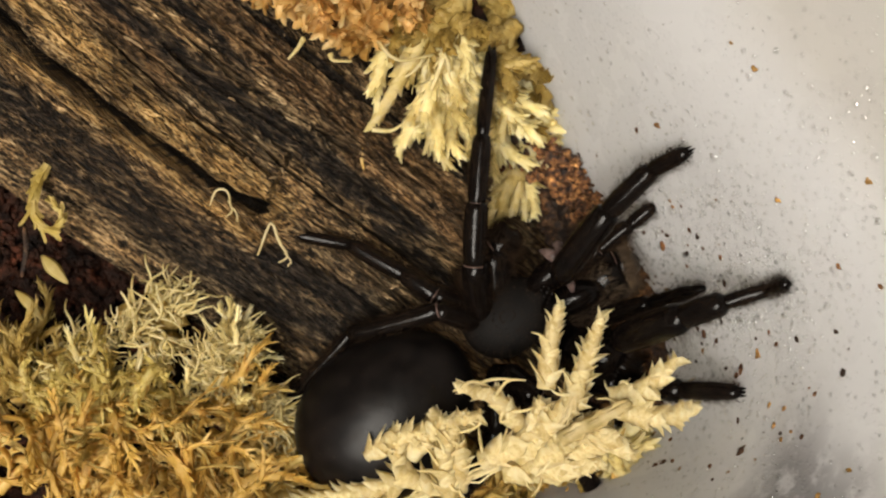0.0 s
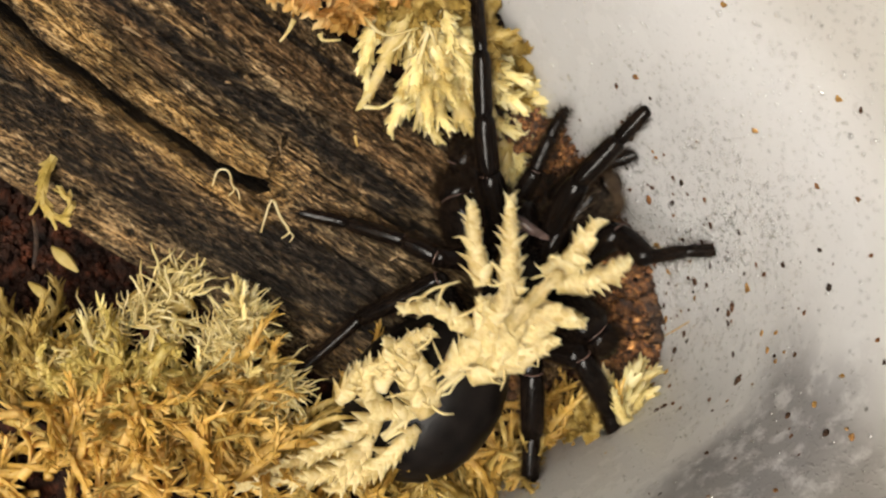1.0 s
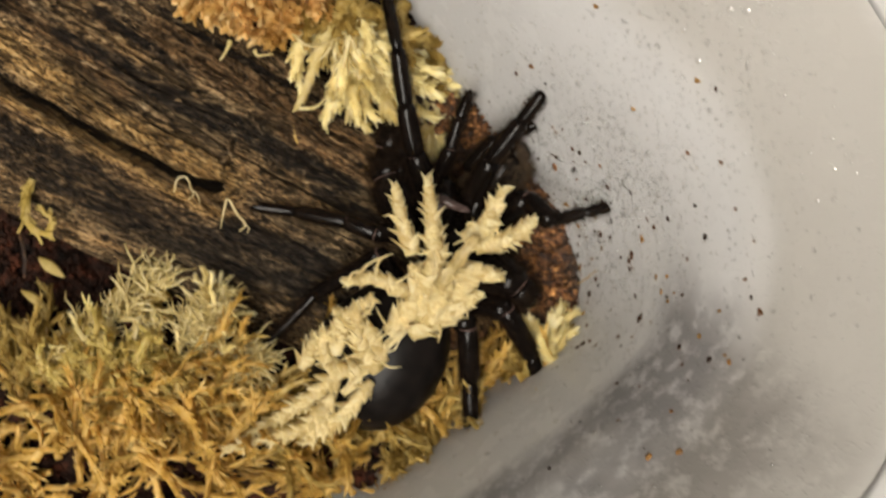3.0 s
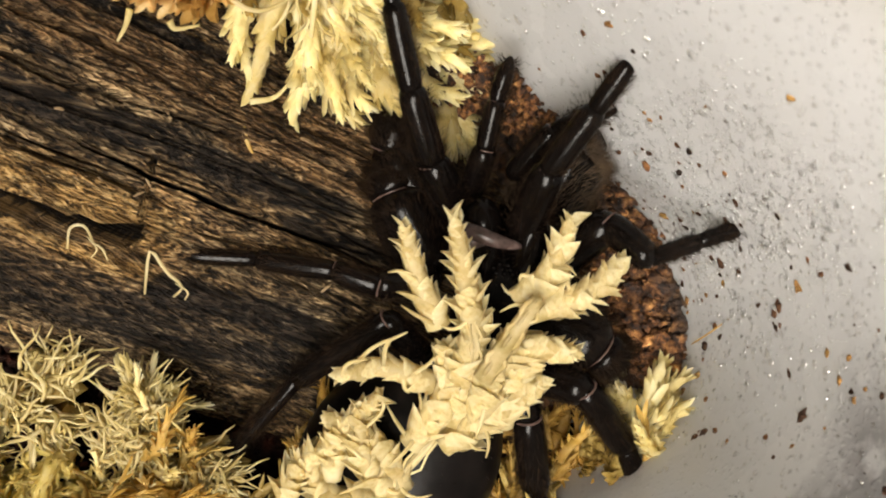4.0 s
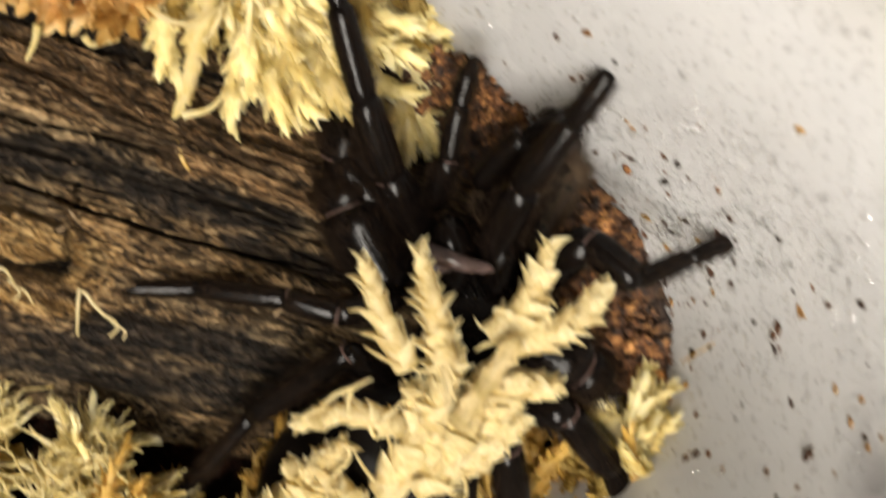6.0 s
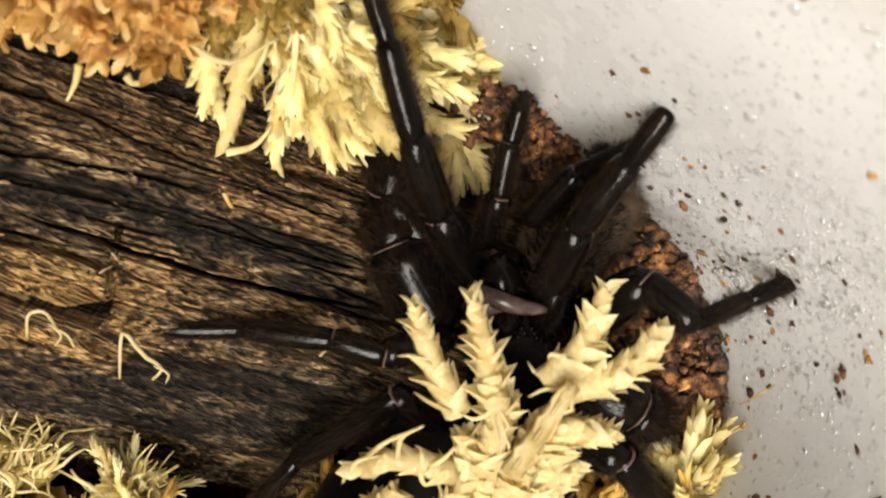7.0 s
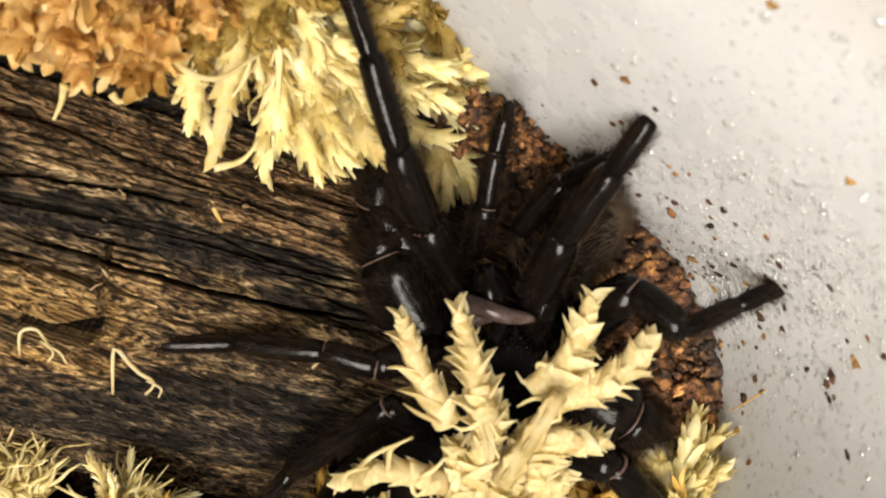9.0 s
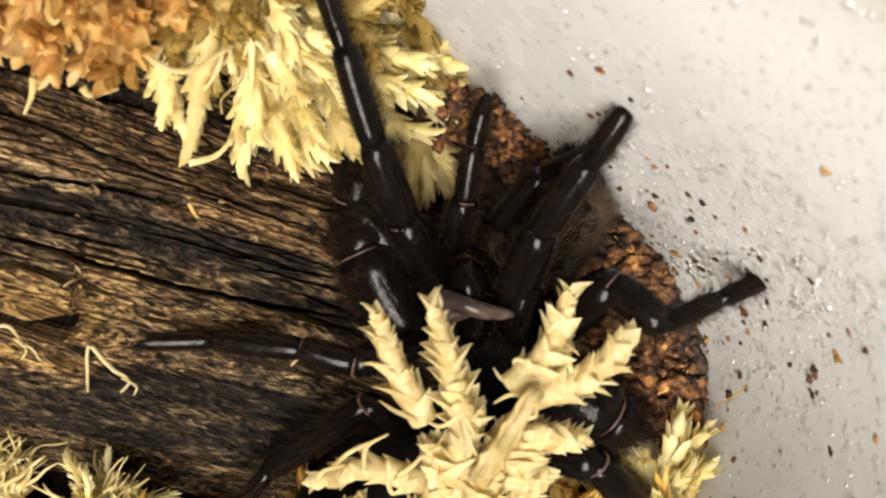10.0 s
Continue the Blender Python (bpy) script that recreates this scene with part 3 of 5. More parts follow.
def log():
    t = tagged(new("driftwood"), "weathered dark brown wood piece with deep cracks, lying on damp soil", "wood")
    t.matrix_world = in_metres(pose(0, 0, 0, 0, 0, LOG_TURN))
    bm = bmesh.new()
    layers = {kind: bm.verts.layers.float.new(kind) for kind in STAINS}
    ns, nw = 400, 860
    s0, s1, half = -8.8, 1.75, 2.05
    grid = []
    for i in range(ns + 1):
        s = s0 + (s1 - s0) * i / ns
        cracks = []
        for k, (line, wide, depth) in enumerate(CRACKS):
            w0 = between(line, s)
            if w0 is not None:
                w0 += 0.035 * noise.noise((s * 2.2, k * 5.0, 0)) + 0.012 * noise.noise((s * 9.0, k * 5.0, 1))
                wide = wide * (1.0 if k == 0 else 0.68) * (0.75 + 0.5 * abs(noise.noise((s * 1.9, k * 7.0, 3))))
                blunt = 8 if k == 0 else 2
                cracks.append((w0, wide, depth, min(1.0, (s - line[0][0]) * 2 + 0.05, (line[-1][0] - s) * blunt + 0.05)))
            else:
                cracks.append((9.0, wide, depth, 1.0))
        fissures = [(w0 + tilt * (s - a) + 0.06 * noise.noise((s * 1.1, k * 5.0, 0)), wide * math.sin(math.pi * (s - a) / (b - a)) ** 0.5) for a, b, w0, tilt, wide, k in FISSURES if a < s < b]
        row = []
        for j in range(nw + 1):
            a = radians(-118 + 236 * j / nw)
            w = half * a * 0.85 - 0.75
            deep = log_height(s, w, cracks, fissures)
            r = half + deep
            if s > 1.35:
                r *= 1 - 0.55 * ((s - 1.35) / 0.4) ** 2
            v = bm.verts.new((s + (0.25 * noise.noise((w * 3, 1, 5)) if i == ns else 0), -0.75 + r * math.sin(a), crest(s) - half + r * math.cos(a)))
            if -3.0 < w < 1.8:
                for kind, layer in layers.items():
                    v[layer] = stain_at(kind, s, w)
                # the shade inside deep cracks is painted black along with the stains
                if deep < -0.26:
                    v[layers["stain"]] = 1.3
            row.append(v)
        grid.append(row)
    for a, b in zip(grid, grid[1:]):
        for j in range(nw):
            bm.faces.new((a[j], b[j], b[j + 1], a[j + 1]))
    for end, flip in ((grid[0], False), (grid[-1], True)):
        bm.faces.new(end[::-1] if flip else end)
    bmesh.ops.recalc_face_normals(bm, faces=bm.faces)
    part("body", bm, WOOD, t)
    # the crumbling end
    rng = random.Random(5)
    bm = bmesh.new()
    for _ in range(1700):
        a = rng.uniform(-95, 70)
        k = rng.random() ** 0.6
        s = rng.uniform(1.0, 2.15)
        r = half * (0.75 + 0.25 * k) * (1 - 0.18 * max(0, s - 1.2))
        p = Vector((s, -0.75 + r * math.sin(radians(a)), crest(s) - half + r * math.cos(radians(a))))
        q = rng.uniform(0.06, 0.11) if rng.random() < 0.22 else 0.016 + 0.05 * rng.random() ** 2
        lump(bm, p, (q * rng.uniform(0.7, 1.5), q, q), rng, 0, 0.6)
    rim = spline([(-0.2, 1.75, -1.9), (0.6, 1.45, -1.85), (1.25, 1.0, -1.8), (1.8, 0.45, -1.8), (2.15, -0.3, -1.7), (2.3, -1.1, -1.6), (2.0, -1.6, -1.6)], 60)
    back = t.matrix_world.inverted().to_3x3()
    for _ in range(3600):
        k = rng.randrange(58)
        c = rim[k].lerp(rim[k + 1], rng.random())
        inner = (Vector((0.5, -0.5, -2.2)) - c).normalized()
        deep = rng.random() ** 1.4 * 0.75
        q = rng.uniform(0.05, 0.10) if rng.random() < 0.2 else 0.013 + 0.045 * rng.random() ** 2
        lump(bm, back @ (c + inner * deep + Vector((rng.gauss(0, 0.05), rng.gauss(0, 0.05), rng.uniform(-0.25, 0.15) + 0.12 * deep))), (q * rng.uniform(0.7, 1.6), q, q), rng, 0, 0.7)
    lip = spline([(-0.37, 1.80, -1.25), (0.07, 1.83, -1.20), (0.50, 1.63, -1.20), (0.99, 1.24, -1.20), (1.45, 0.86, -1.25), (1.79, 0.40, -1.30), (2.03, -0.03, -1.40)], 60)
    for _ in range(3000):
        k = rng.randrange(58)
        c = lip[k].lerp(lip[k + 1], rng.random())
        inner = (Vector((0.5, -0.3, -1.6)) - c).normalized()
        deep = rng.random() ** 1.3 * 0.5 + 0.12 * noise.noise(c * 3)
        q = 0.013 + 0.050 * rng.random() ** 3
        lump(bm, back @ (c + inner * deep + Vector((rng.gauss(0, 0.04), rng.gauss(0, 0.04), rng.uniform(-0.35, 0.05)))), (q * rng.uniform(0.7, 1.6), q, q), rng, 0, 0.7)
    end = part("rotten_end", bm, ROT, t, "crumbly rust-brown rotten wood end")
    end["kind"] = "stuff"
    return t


def soil():
    bm = bmesh.new()
    n = 60
    grid = {}
    for i in range(n + 1):
        for j in range(n + 1):
            u, v = Vector((1, -1)).normalized(), Vector((1, 1)).normalized()
            a, b = -TUB_LONG - 0.9 + (TUB_LONG + 1.85) * i / n, -TUB_WIDE - 0.9 + (TUB_WIDE + 1.85) * j / n
            p = Vector(CORNER) + u * a + v * b
            # rounded corners
            ca, cb = max(0, a, -TUB_LONG - a), max(0, b, -TUB_WIDE - b)
            far = math.hypot(ca, cb)
            if far > 0.95:
                f = 0.95 / far
                p -= u * (math.copysign(ca * (1 - f), a + 1)) + v * (math.copysign(cb * (1 - f), b + 1))
            z = -2.5 + 0.25 * noise.noise((p.x * 0.8, p.y * 0.8, 0)) + 0.12 * noise.noise((p.x * 3, p.y * 3, 1))
            z += 1.0 * max(0.0, min(1.0, (-p.x - p.y * 0.4 - 2.0) / 5.0))
            grid[i, j] = bm.verts.new((p.x, p.y, z))
    for i in range(n):
        for j in range(n):
            bm.faces.new((grid[i, j], grid[i + 1, j], grid[i + 1, j + 1], grid[i, j + 1]))
    bmesh.ops.recalc_face_normals(bm, faces=bm.faces)
    tagged(part("ground", bm, SOIL), "dark red-brown damp soil in the tub", kind="structure")
    rng = random.Random(8)
    bm = bmesh.new()
    for k in range(3200):
        x, y = (rng.uniform(-8, 0.5), rng.uniform(-5, 0.5)) if k < 500 else (rng.uniform(-7.5, -3.6), rng.uniform(-2.6, 0.4))
        z = -2.4 + 1.0 * max(0.0, min(1.0, (-x - y * 0.4 - 2.0) / 5.0)) + rng.uniform(-0.05, 0.1)
        q = 0.02 + 0.07 * rng.random() ** 2
        lump(bm, (x, y, z), (q, q * rng.uniform(0.6, 1.3), q * 0.8), rng, 0, 0.5)
    tagged(part("soil_crumbs", bm, SOIL, smooth=False), "loose crumbs of damp red-brown soil", "soil", kind="stuff")


# ---- moss ----
def strand_meshes(name, mat, count, length, leaves, leaf_len, leaf_wid, spread, bend, seed, core=0.05, curl=0.15):
    out = []
    for k in range(count):
        rng = random.Random(seed + k)
        bm = bmesh.new()
        ln = length * rng.uniform(0.75, 1.25)
        pts, d = [Vector((0, 0, 0))], Vector((1, 0, 0))
        for i in range(4):
            d = (d + Vector((0, rng.uniform(-bend, bend), rng.uniform(-bend, bend)))).normalized()
            pts.append(pts[-1] + d * ln / 4)
        leafy_branch(bm, pts, int(leaves * rng.uniform(0.8, 1.2)), leaf_len, leaf_wid, spread, rng, core, 0.5, 0, curl)
        out.append(mesh_of(bm, name, mat, True))
    return out


def fibre_meshes(name, mat, count, length, radius, bend, seed, flat=0.5):
    out = []
    for k in range(count):
        rng = random.Random(seed + k)
        bm = bmesh.new()
        ln = length * rng.uniform(0.7, 1.3)
        pts, d = [Vector((0, 0, 0))], Vector((1, 0, 0))
        for i in range(4):
            d = (d + Vector((0, rng.uniform(-bend, bend), rng.uniform(-bend, bend)))).normalized()
            pts.append(pts[-1] + d * ln / 4)
        line = spline(pts, 9)
        rings = tube(bm, line, [radius * (1 - 0.6 * (i / 8) ** 2) for i in range(9)], 6, 0, True, flat)
        if radius > 0.06:
            for i in range(1, 9):
                for side in (-1, 1):
                    d = (line[min(i + 1, 8)] - line[i - 1]).normalized()
                    aside = Vector((0, side, rng.uniform(-0.5, 0.5))).normalized()
                    leaf(bm, line[i], d + aside * 0.45, Vector((0, 0, 1)), radius * rng.uniform(2.4, 4.0), radius * 0.7, rng.uniform(-0.3, 0.3), 0, max(rings[i], key=lambda v: (v.co - line[i]).dot(aside)))
        out.append(mesh_of(bm, name, mat, True))
    return out


SHAGGY_PALE = strand_meshes("strand", PALE, 6, 0.65, 44, 0.22, 0.050, 0.30, 0.7, 10, 0.045, 0.4)
SHAGGY_STRAW = strand_meshes("strand", STRAW, 6, 0.95, 60, 0.26, 0.046, 0.30, 0.7, 20, 0.06, 0.6)
SHAGGY_GOLD = strand_meshes("strand", GOLD, 8, 1.2, 64, 0.30, 0.055, 0.28, 0.85, 30, 0.075, 0.5)
SHAGGY_OLIVE = strand_meshes("strand", OLIVE, 8, 0.75, 60, 0.19, 0.060, 0.5, 0.7, 40, 0.085, 0.5)
BROAD_RUST = strand_meshes("strand", RUST, 6, 0.55, 34, 0.30, 0.17, 0.62, 0.5, 50, 0.085, 0.3)
BROAD_PALE = strand_meshes("strand", PALE, 6, 0.85, 48, 0.32, 0.115, 0.20, 0.45, 60, 0.11, -0.15)
BROAD_STRAW = strand_meshes("strand", STRAW, 6, 0.65, 52, 0.20, 0.13, 0.40, 0.6, 70, 0.13, 0.2)
FIBRE_PALE = fibre_meshes("fibre", PALE, 12, 0.55, 0.024, 0.8, 80)
RIBBON_GOLD = fibre_meshes("fibre", GOLD, 9, 1.15, 0.085, 0.75, 120, 0.4)
RIBBON_STRAW = fibre_meshes("fibre", STRAW, 9, 1.0, 0.07, 0.85, 140, 0.4)
RIBBON_OLIVE = fibre_meshes("fibre", OLIVE, 9, 0.6, 0.075, 0.85, 160, 0.4)
FIBRE_GOLD = fibre_meshes("fibre", STRAW, 5, 0.9, 0.034, 0.9, 100)


def clump(label, seed, spots, bedding=SOIL):
    """spots: centre, reach, heading in degrees or None, how many, meshes, lift."""
    t = tagged(new("moss_clump"), label, "moss", "moss clumps in the tub")
    centre = Vector(spots[0][0])
    t.location = centre * CM
    rng = random.Random(seed)
    bed = bmesh.new()
    for c, reach, heading, count, meshes, lift in spots:
        if reach > 0.3 or bedding is not SOIL:
            for _ in range(int(20 * reach / 0.4)):
                a, q = rng.uniform(0, 2 * math.pi), reach * math.sqrt(rng.random())
                lump(bed, Vector(c) - centre + Vector((q * math.cos(a), q * math.sin(a), rng.uniform(-0.6, -0.35))), (0.15, 0.12, 0.10), rng, 0, 0.8)
        for _ in range(int(count * (3.6 if meshes is FIBRE_PALE else 2.6 if meshes is SHAGGY_PALE else 1.1 if meshes in (SHAGGY_GOLD, RIBBON_GOLD, RIBBON_STRAW) else 1.5))):
            a, q = rng.uniform(0, 2 * math.pi), reach * math.sqrt(rng.random())
            p = Vector(c) + Vector((q * math.cos(a), q * math.sin(a), rng.uniform(-0.22, 0.12)))
            h = 200 + 260 * noise.noise((p.x * 0.55, p.y * 0.55, 9.0)) + rng.gauss(0, 22) if heading is None else heading + rng.gauss(0, 28)
            ob = new(meshes[0].name.split(".")[0], rng.choice(meshes))
            ob.parent = t
            k = rng.uniform(0.6, 1.05)
            ob.matrix_basis = Matrix.Translation((p - centre) * CM) @ pose(0, 0, 0, 0, -lift + rng.gauss(0, 14), h) @ pose(0, 0, 0, rng.uniform(0, 360)) @ Matrix.Scale(k, 4)
    bed_part = part("matted_base", bed, bedding, t, smooth=False)
    bed_part["kind"] = "stuff"
    return t


def moss():
    clump("shaggy cream-coloured dried moss fibres lying against the wood", 1, [
        ((-3.13, -2.13, -0.87), 0.34, 75, 44, FIBRE_PALE, 15), ((-2.99, -1.69, -0.67), 0.16, 75, 16, FIBRE_PALE, 35), ((-2.97, -1.58, -0.62), 0.08, 70, 3, SHAGGY_PALE, 40),
        ((-2.46, -2.26, -0.87), 0.22, -60, 24, FIBRE_PALE, 5), ((-3.14, -2.41, -0.94), 0.3, 70, 8, SHAGGY_PALE, 15),
        ((-5.15, -2.51, -0.77), 0.22, 25, 20, FIBRE_PALE, 10), ((-4.74, -2.17, -0.77), 0.22, 25, 22, FIBRE_PALE, 15), ((-4.34, -1.76, -0.77), 0.2, 40, 18, FIBRE_PALE, 25),
        ((-3.96, -1.86, -0.77), 0.18, -60, 12, FIBRE_PALE, 5), ((-2.21, -2.77, -0.97), 0.25, -70, 10, FIBRE_PALE, 0), ((-4.68, -2.47, -0.97), 0.25, 40, 5, SHAGGY_PALE, 15),
        ((-3.10, -1.93, -0.77), 0.3, 85, 34, FIBRE_PALE, 25), ((-2.49, -2.33, -0.87), 0.25, -50, 26, FIBRE_PALE, 0), ((-3.96, -1.39, -0.82), 0.25, 60, 18, FIBRE_PALE, 20)], STRAW)
    clump("olive-yellow dried moss tuft with fine leaflets", 2, [
        ((-4.74, -2.61, -0.75), 0.5, None, 16, SHAGGY_OLIVE, 35), ((-4.71, -2.67, -0.70), 0.45, 60, 22, RIBBON_OLIVE, 30), ((-5.62, -2.81, -0.80), 0.4, 100, 14, SHAGGY_STRAW, 20),
        ((-4.01, -2.38, -0.70), 0.45, None, 6, SHAGGY_OLIVE, 30), ((-4.05, -2.53, -0.72), 0.35, 20, 14, RIBBON_OLIVE, 20)])
    clump("golden-brown dried moss mat", 3, [
        ((-5.29, -3.56, -0.80), 0.8, None, 12, SHAGGY_GOLD, 10), ((-3.99, -3.14, -0.80), 0.8, None, 14, SHAGGY_GOLD, 15),
        ((-2.84, -2.75, -0.95), 0.5, 20, 10, SHAGGY_GOLD, 10), ((-4.89, -4.03, -0.80), 1.0, None, 14, SHAGGY_GOLD, 10),
        ((-3.35, -3.83, -0.90), 0.9, None, 14, SHAGGY_GOLD, 10), ((-2.03, -3.27, -1.10), 0.6, 40, 10, SHAGGY_STRAW, 15),
        ((-5.21, -3.47, -0.70), 0.6, 40, 18, RIBBON_GOLD, 10), ((-4.26, -3.33, -0.70), 0.6, 10, 20, RIBBON_GOLD, 15), ((-3.41, -2.87, -0.75), 0.5, -20, 20, RIBBON_GOLD, 10),
        ((-2.79, -2.88, -0.85), 0.45, 60, 16, RIBBON_STRAW, 10), ((-4.65, -4.03, -0.70), 0.8, 30, 20, RIBBON_GOLD, 10), ((-3.15, -3.71, -0.80), 0.8, 50, 22, RIBBON_GOLD, 10),
        ((-2.20, -3.10, -1.00), 0.5, 50, 16, RIBBON_STRAW, 10), ((-3.85, -2.97, -0.65), 0.7, None, 14, RIBBON_STRAW, 10), ((-5.52, -3.06, -0.70), 0.5, 70, 12, RIBBON_STRAW, 15),
        ((-3.65, -2.92, -0.60), 0.8, None, 18, FIBRE_GOLD, 10), ((-5.46, -3.19, -0.60), 0.5, None, 8, FIBRE_GOLD, 10), ((-6.75, -4.02, -0.70), 1.2, None, 26, RIBBON_GOLD, 10)])
    clump("straw-yellow moss under the spider", 4, [
        ((-0.41, -3.17, -1.50), 0.6, -90, 20, SHAGGY_STRAW, 10), ((0.61, -2.99, -1.60), 0.6, -80, 22, SHAGGY_STRAW, 10),
        ((1.36, -2.55, -1.95), 0.35, -80, 12, SHAGGY_STRAW, 10), ((1.01, -2.30, -1.95), 0.35, -60, 14, SHAGGY_GOLD, 10), ((1.53, -2.36, -1.70), 0.3, 60, 12, BROAD_STRAW, 15), ((0.56, -1.97, -2.05), 0.35, -60, 10, SHAGGY_GOLD, 5), ((-1.06, -3.58, -1.30), 0.7, 180, 20, SHAGGY_GOLD, 10),
        ((0.25, -3.50, -1.60), 0.9, None, 14, SHAGGY_GOLD, 10), ((0.22, -3.35, -1.50), 0.8, 40, 24, RIBBON_STRAW, 10), ((1.01, -2.23, -1.85), 0.3, 60, 8, RIBBON_GOLD, 5), ((1.28, -3.01, -1.55), 0.4, 20, 14, RIBBON_GOLD, 10), ((-1.29, -2.45, -1.90), 0.5, 30, 16, SHAGGY_GOLD, 0),
        ((1.07, -3.93, -1.60), 0.9, None, 26, SHAGGY_STRAW, 10)])
    clump("small pale moss tuft at the rotten end of the wood", 5, [
        ((1.92, -2.09, -1.30), 0.2, 70, 12, BROAD_PALE, 20), ((1.87, -2.61, -1.40), 0.28, 80, 10, BROAD_STRAW, 15)])
    top = clump("pale straw moss hanging over the wood's edge beside the tub wall", 6, [
        ((-1.52, 2.45, -0.10), 0.3, -80, 10, BROAD_PALE, -20), ((-1.15, 2.37, -0.40), 0.3, -75, 12, BROAD_PALE, -20),
        ((-0.82, 2.24, -0.90), 0.35, -60, 16, BROAD_PALE, 5), ((-1.20, 1.97, -0.80), 0.22, -70, 8, BROAD_PALE, 0),
        ((-0.36, 2.09, -1.30), 0.3, 0, 16, BROAD_PALE, 0), ((-0.18, 1.49, -1.50), 0.10, -90, 5, BROAD_PALE, 0),
        ((-1.58, 2.36, 0.10), 0.3, -90, 10, FIBRE_PALE, -20), ((-1.23, 2.23, -0.20), 0.3, -85, 10, FIBRE_PALE, -20),
        ((-1.60, 2.87, 0.10), 0.45, None, 20, BROAD_STRAW, 5), ((-0.96, 2.90, -0.50), 0.5, None, 22, BROAD_STRAW, 5),
        ((-0.58, 2.57, -1.20), 0.4, None, 14, BROAD_STRAW, 5), ((-2.04, 2.86, 0.30), 0.3, None, 8, BROAD_RUST, 5)])
    rng = random.Random(41)
    o = top.location / CM
    for pts, core, n, ll, lw in (
        (((-1.64, 2.32, 0.25), (-1.75, 1.91, 0.05), (-2.00, 1.33, -0.55)), 0.15, 46, 0.28, 0.16),
        (((-1.95, 2.17, 0.20), (-2.07, 1.83, 0.00), (-2.02, 1.40, -0.50)), 0.12, 40, 0.24, 0.14),
        (((-1.46, 2.25, 0.00), (-1.47, 1.86, -0.30), (-1.28, 1.37, -0.75)), 0.12, 44, 0.24, 0.13),
        (((-1.09, 2.29, -0.30), (-1.17, 1.86, -0.50), (-1.04, 1.34, -0.90)), 0.12, 44, 0.22, 0.12),
        (((-0.89, 2.26, -0.60), (-0.96, 1.85, -0.80), (-0.86, 1.37, -1.20)), 0.13, 44, 0.22, 0.12),
    ):
        bm = bmesh.new()
        leafy_branch(bm, [Vector(p) - o + Vector((0, 0.1, 0)) for p in pts], n + 8, ll * 0.95, lw * 0.75, 0.22, rng, core * 0.8, 0.3, 0, -0.1)
        part("branch", bm, PALE, top)
    for pts in (((-1.35, 2.28, 0.20), (-1.40, 1.94, 0.00), (-1.49, 1.48, -0.35)), ((-2.02, 1.28, -0.50), (-1.80, 1.33, -0.55), (-1.64, 1.48, -0.50)), ((-2.35, 2.33, 0.50), (-1.89, 1.99, 0.40), (-1.47, 2.17, 0.30)),
                ((-1.09, 1.90, -0.40), (-1.10, 1.63, -0.60), (-1.21, 1.39, -0.75)), ((-2.65, 1.91, 0.20), (-2.60, 1.85, 0.15), (-2.39, 1.89, 0.15)), ((-2.98, 1.99, 0.30), (-3.04, 1.86, 0.20), (-3.12, 1.73, 0.15))):
        bm = bmesh.new()
        tube(bm, spline([Vector(p) - o for p in pts], 10), [0.035 - 0.0025 * i for i in range(10)], 6, 0, True, 0.6)
        part("fibre", bm, PALE, top)
    clump("rust-orange moss tuft with broad leaflets", 7, [
        ((-2.81, 2.56, 0.50), 0.16, -120, 7, BROAD_RUST, 5), ((-2.43, 2.60, 0.35), 0.22, -70, 9, BROAD_RUST, 5),
        ((-2.81, 2.87, 0.60), 0.3, None, 9, BROAD_RUST, 10)])
    clump("orange-brown moss tuft on the wood", 8, [((-3.38, 2.81, 0.60), 0.2, -120, 7, BROAD_RUST, 5)])


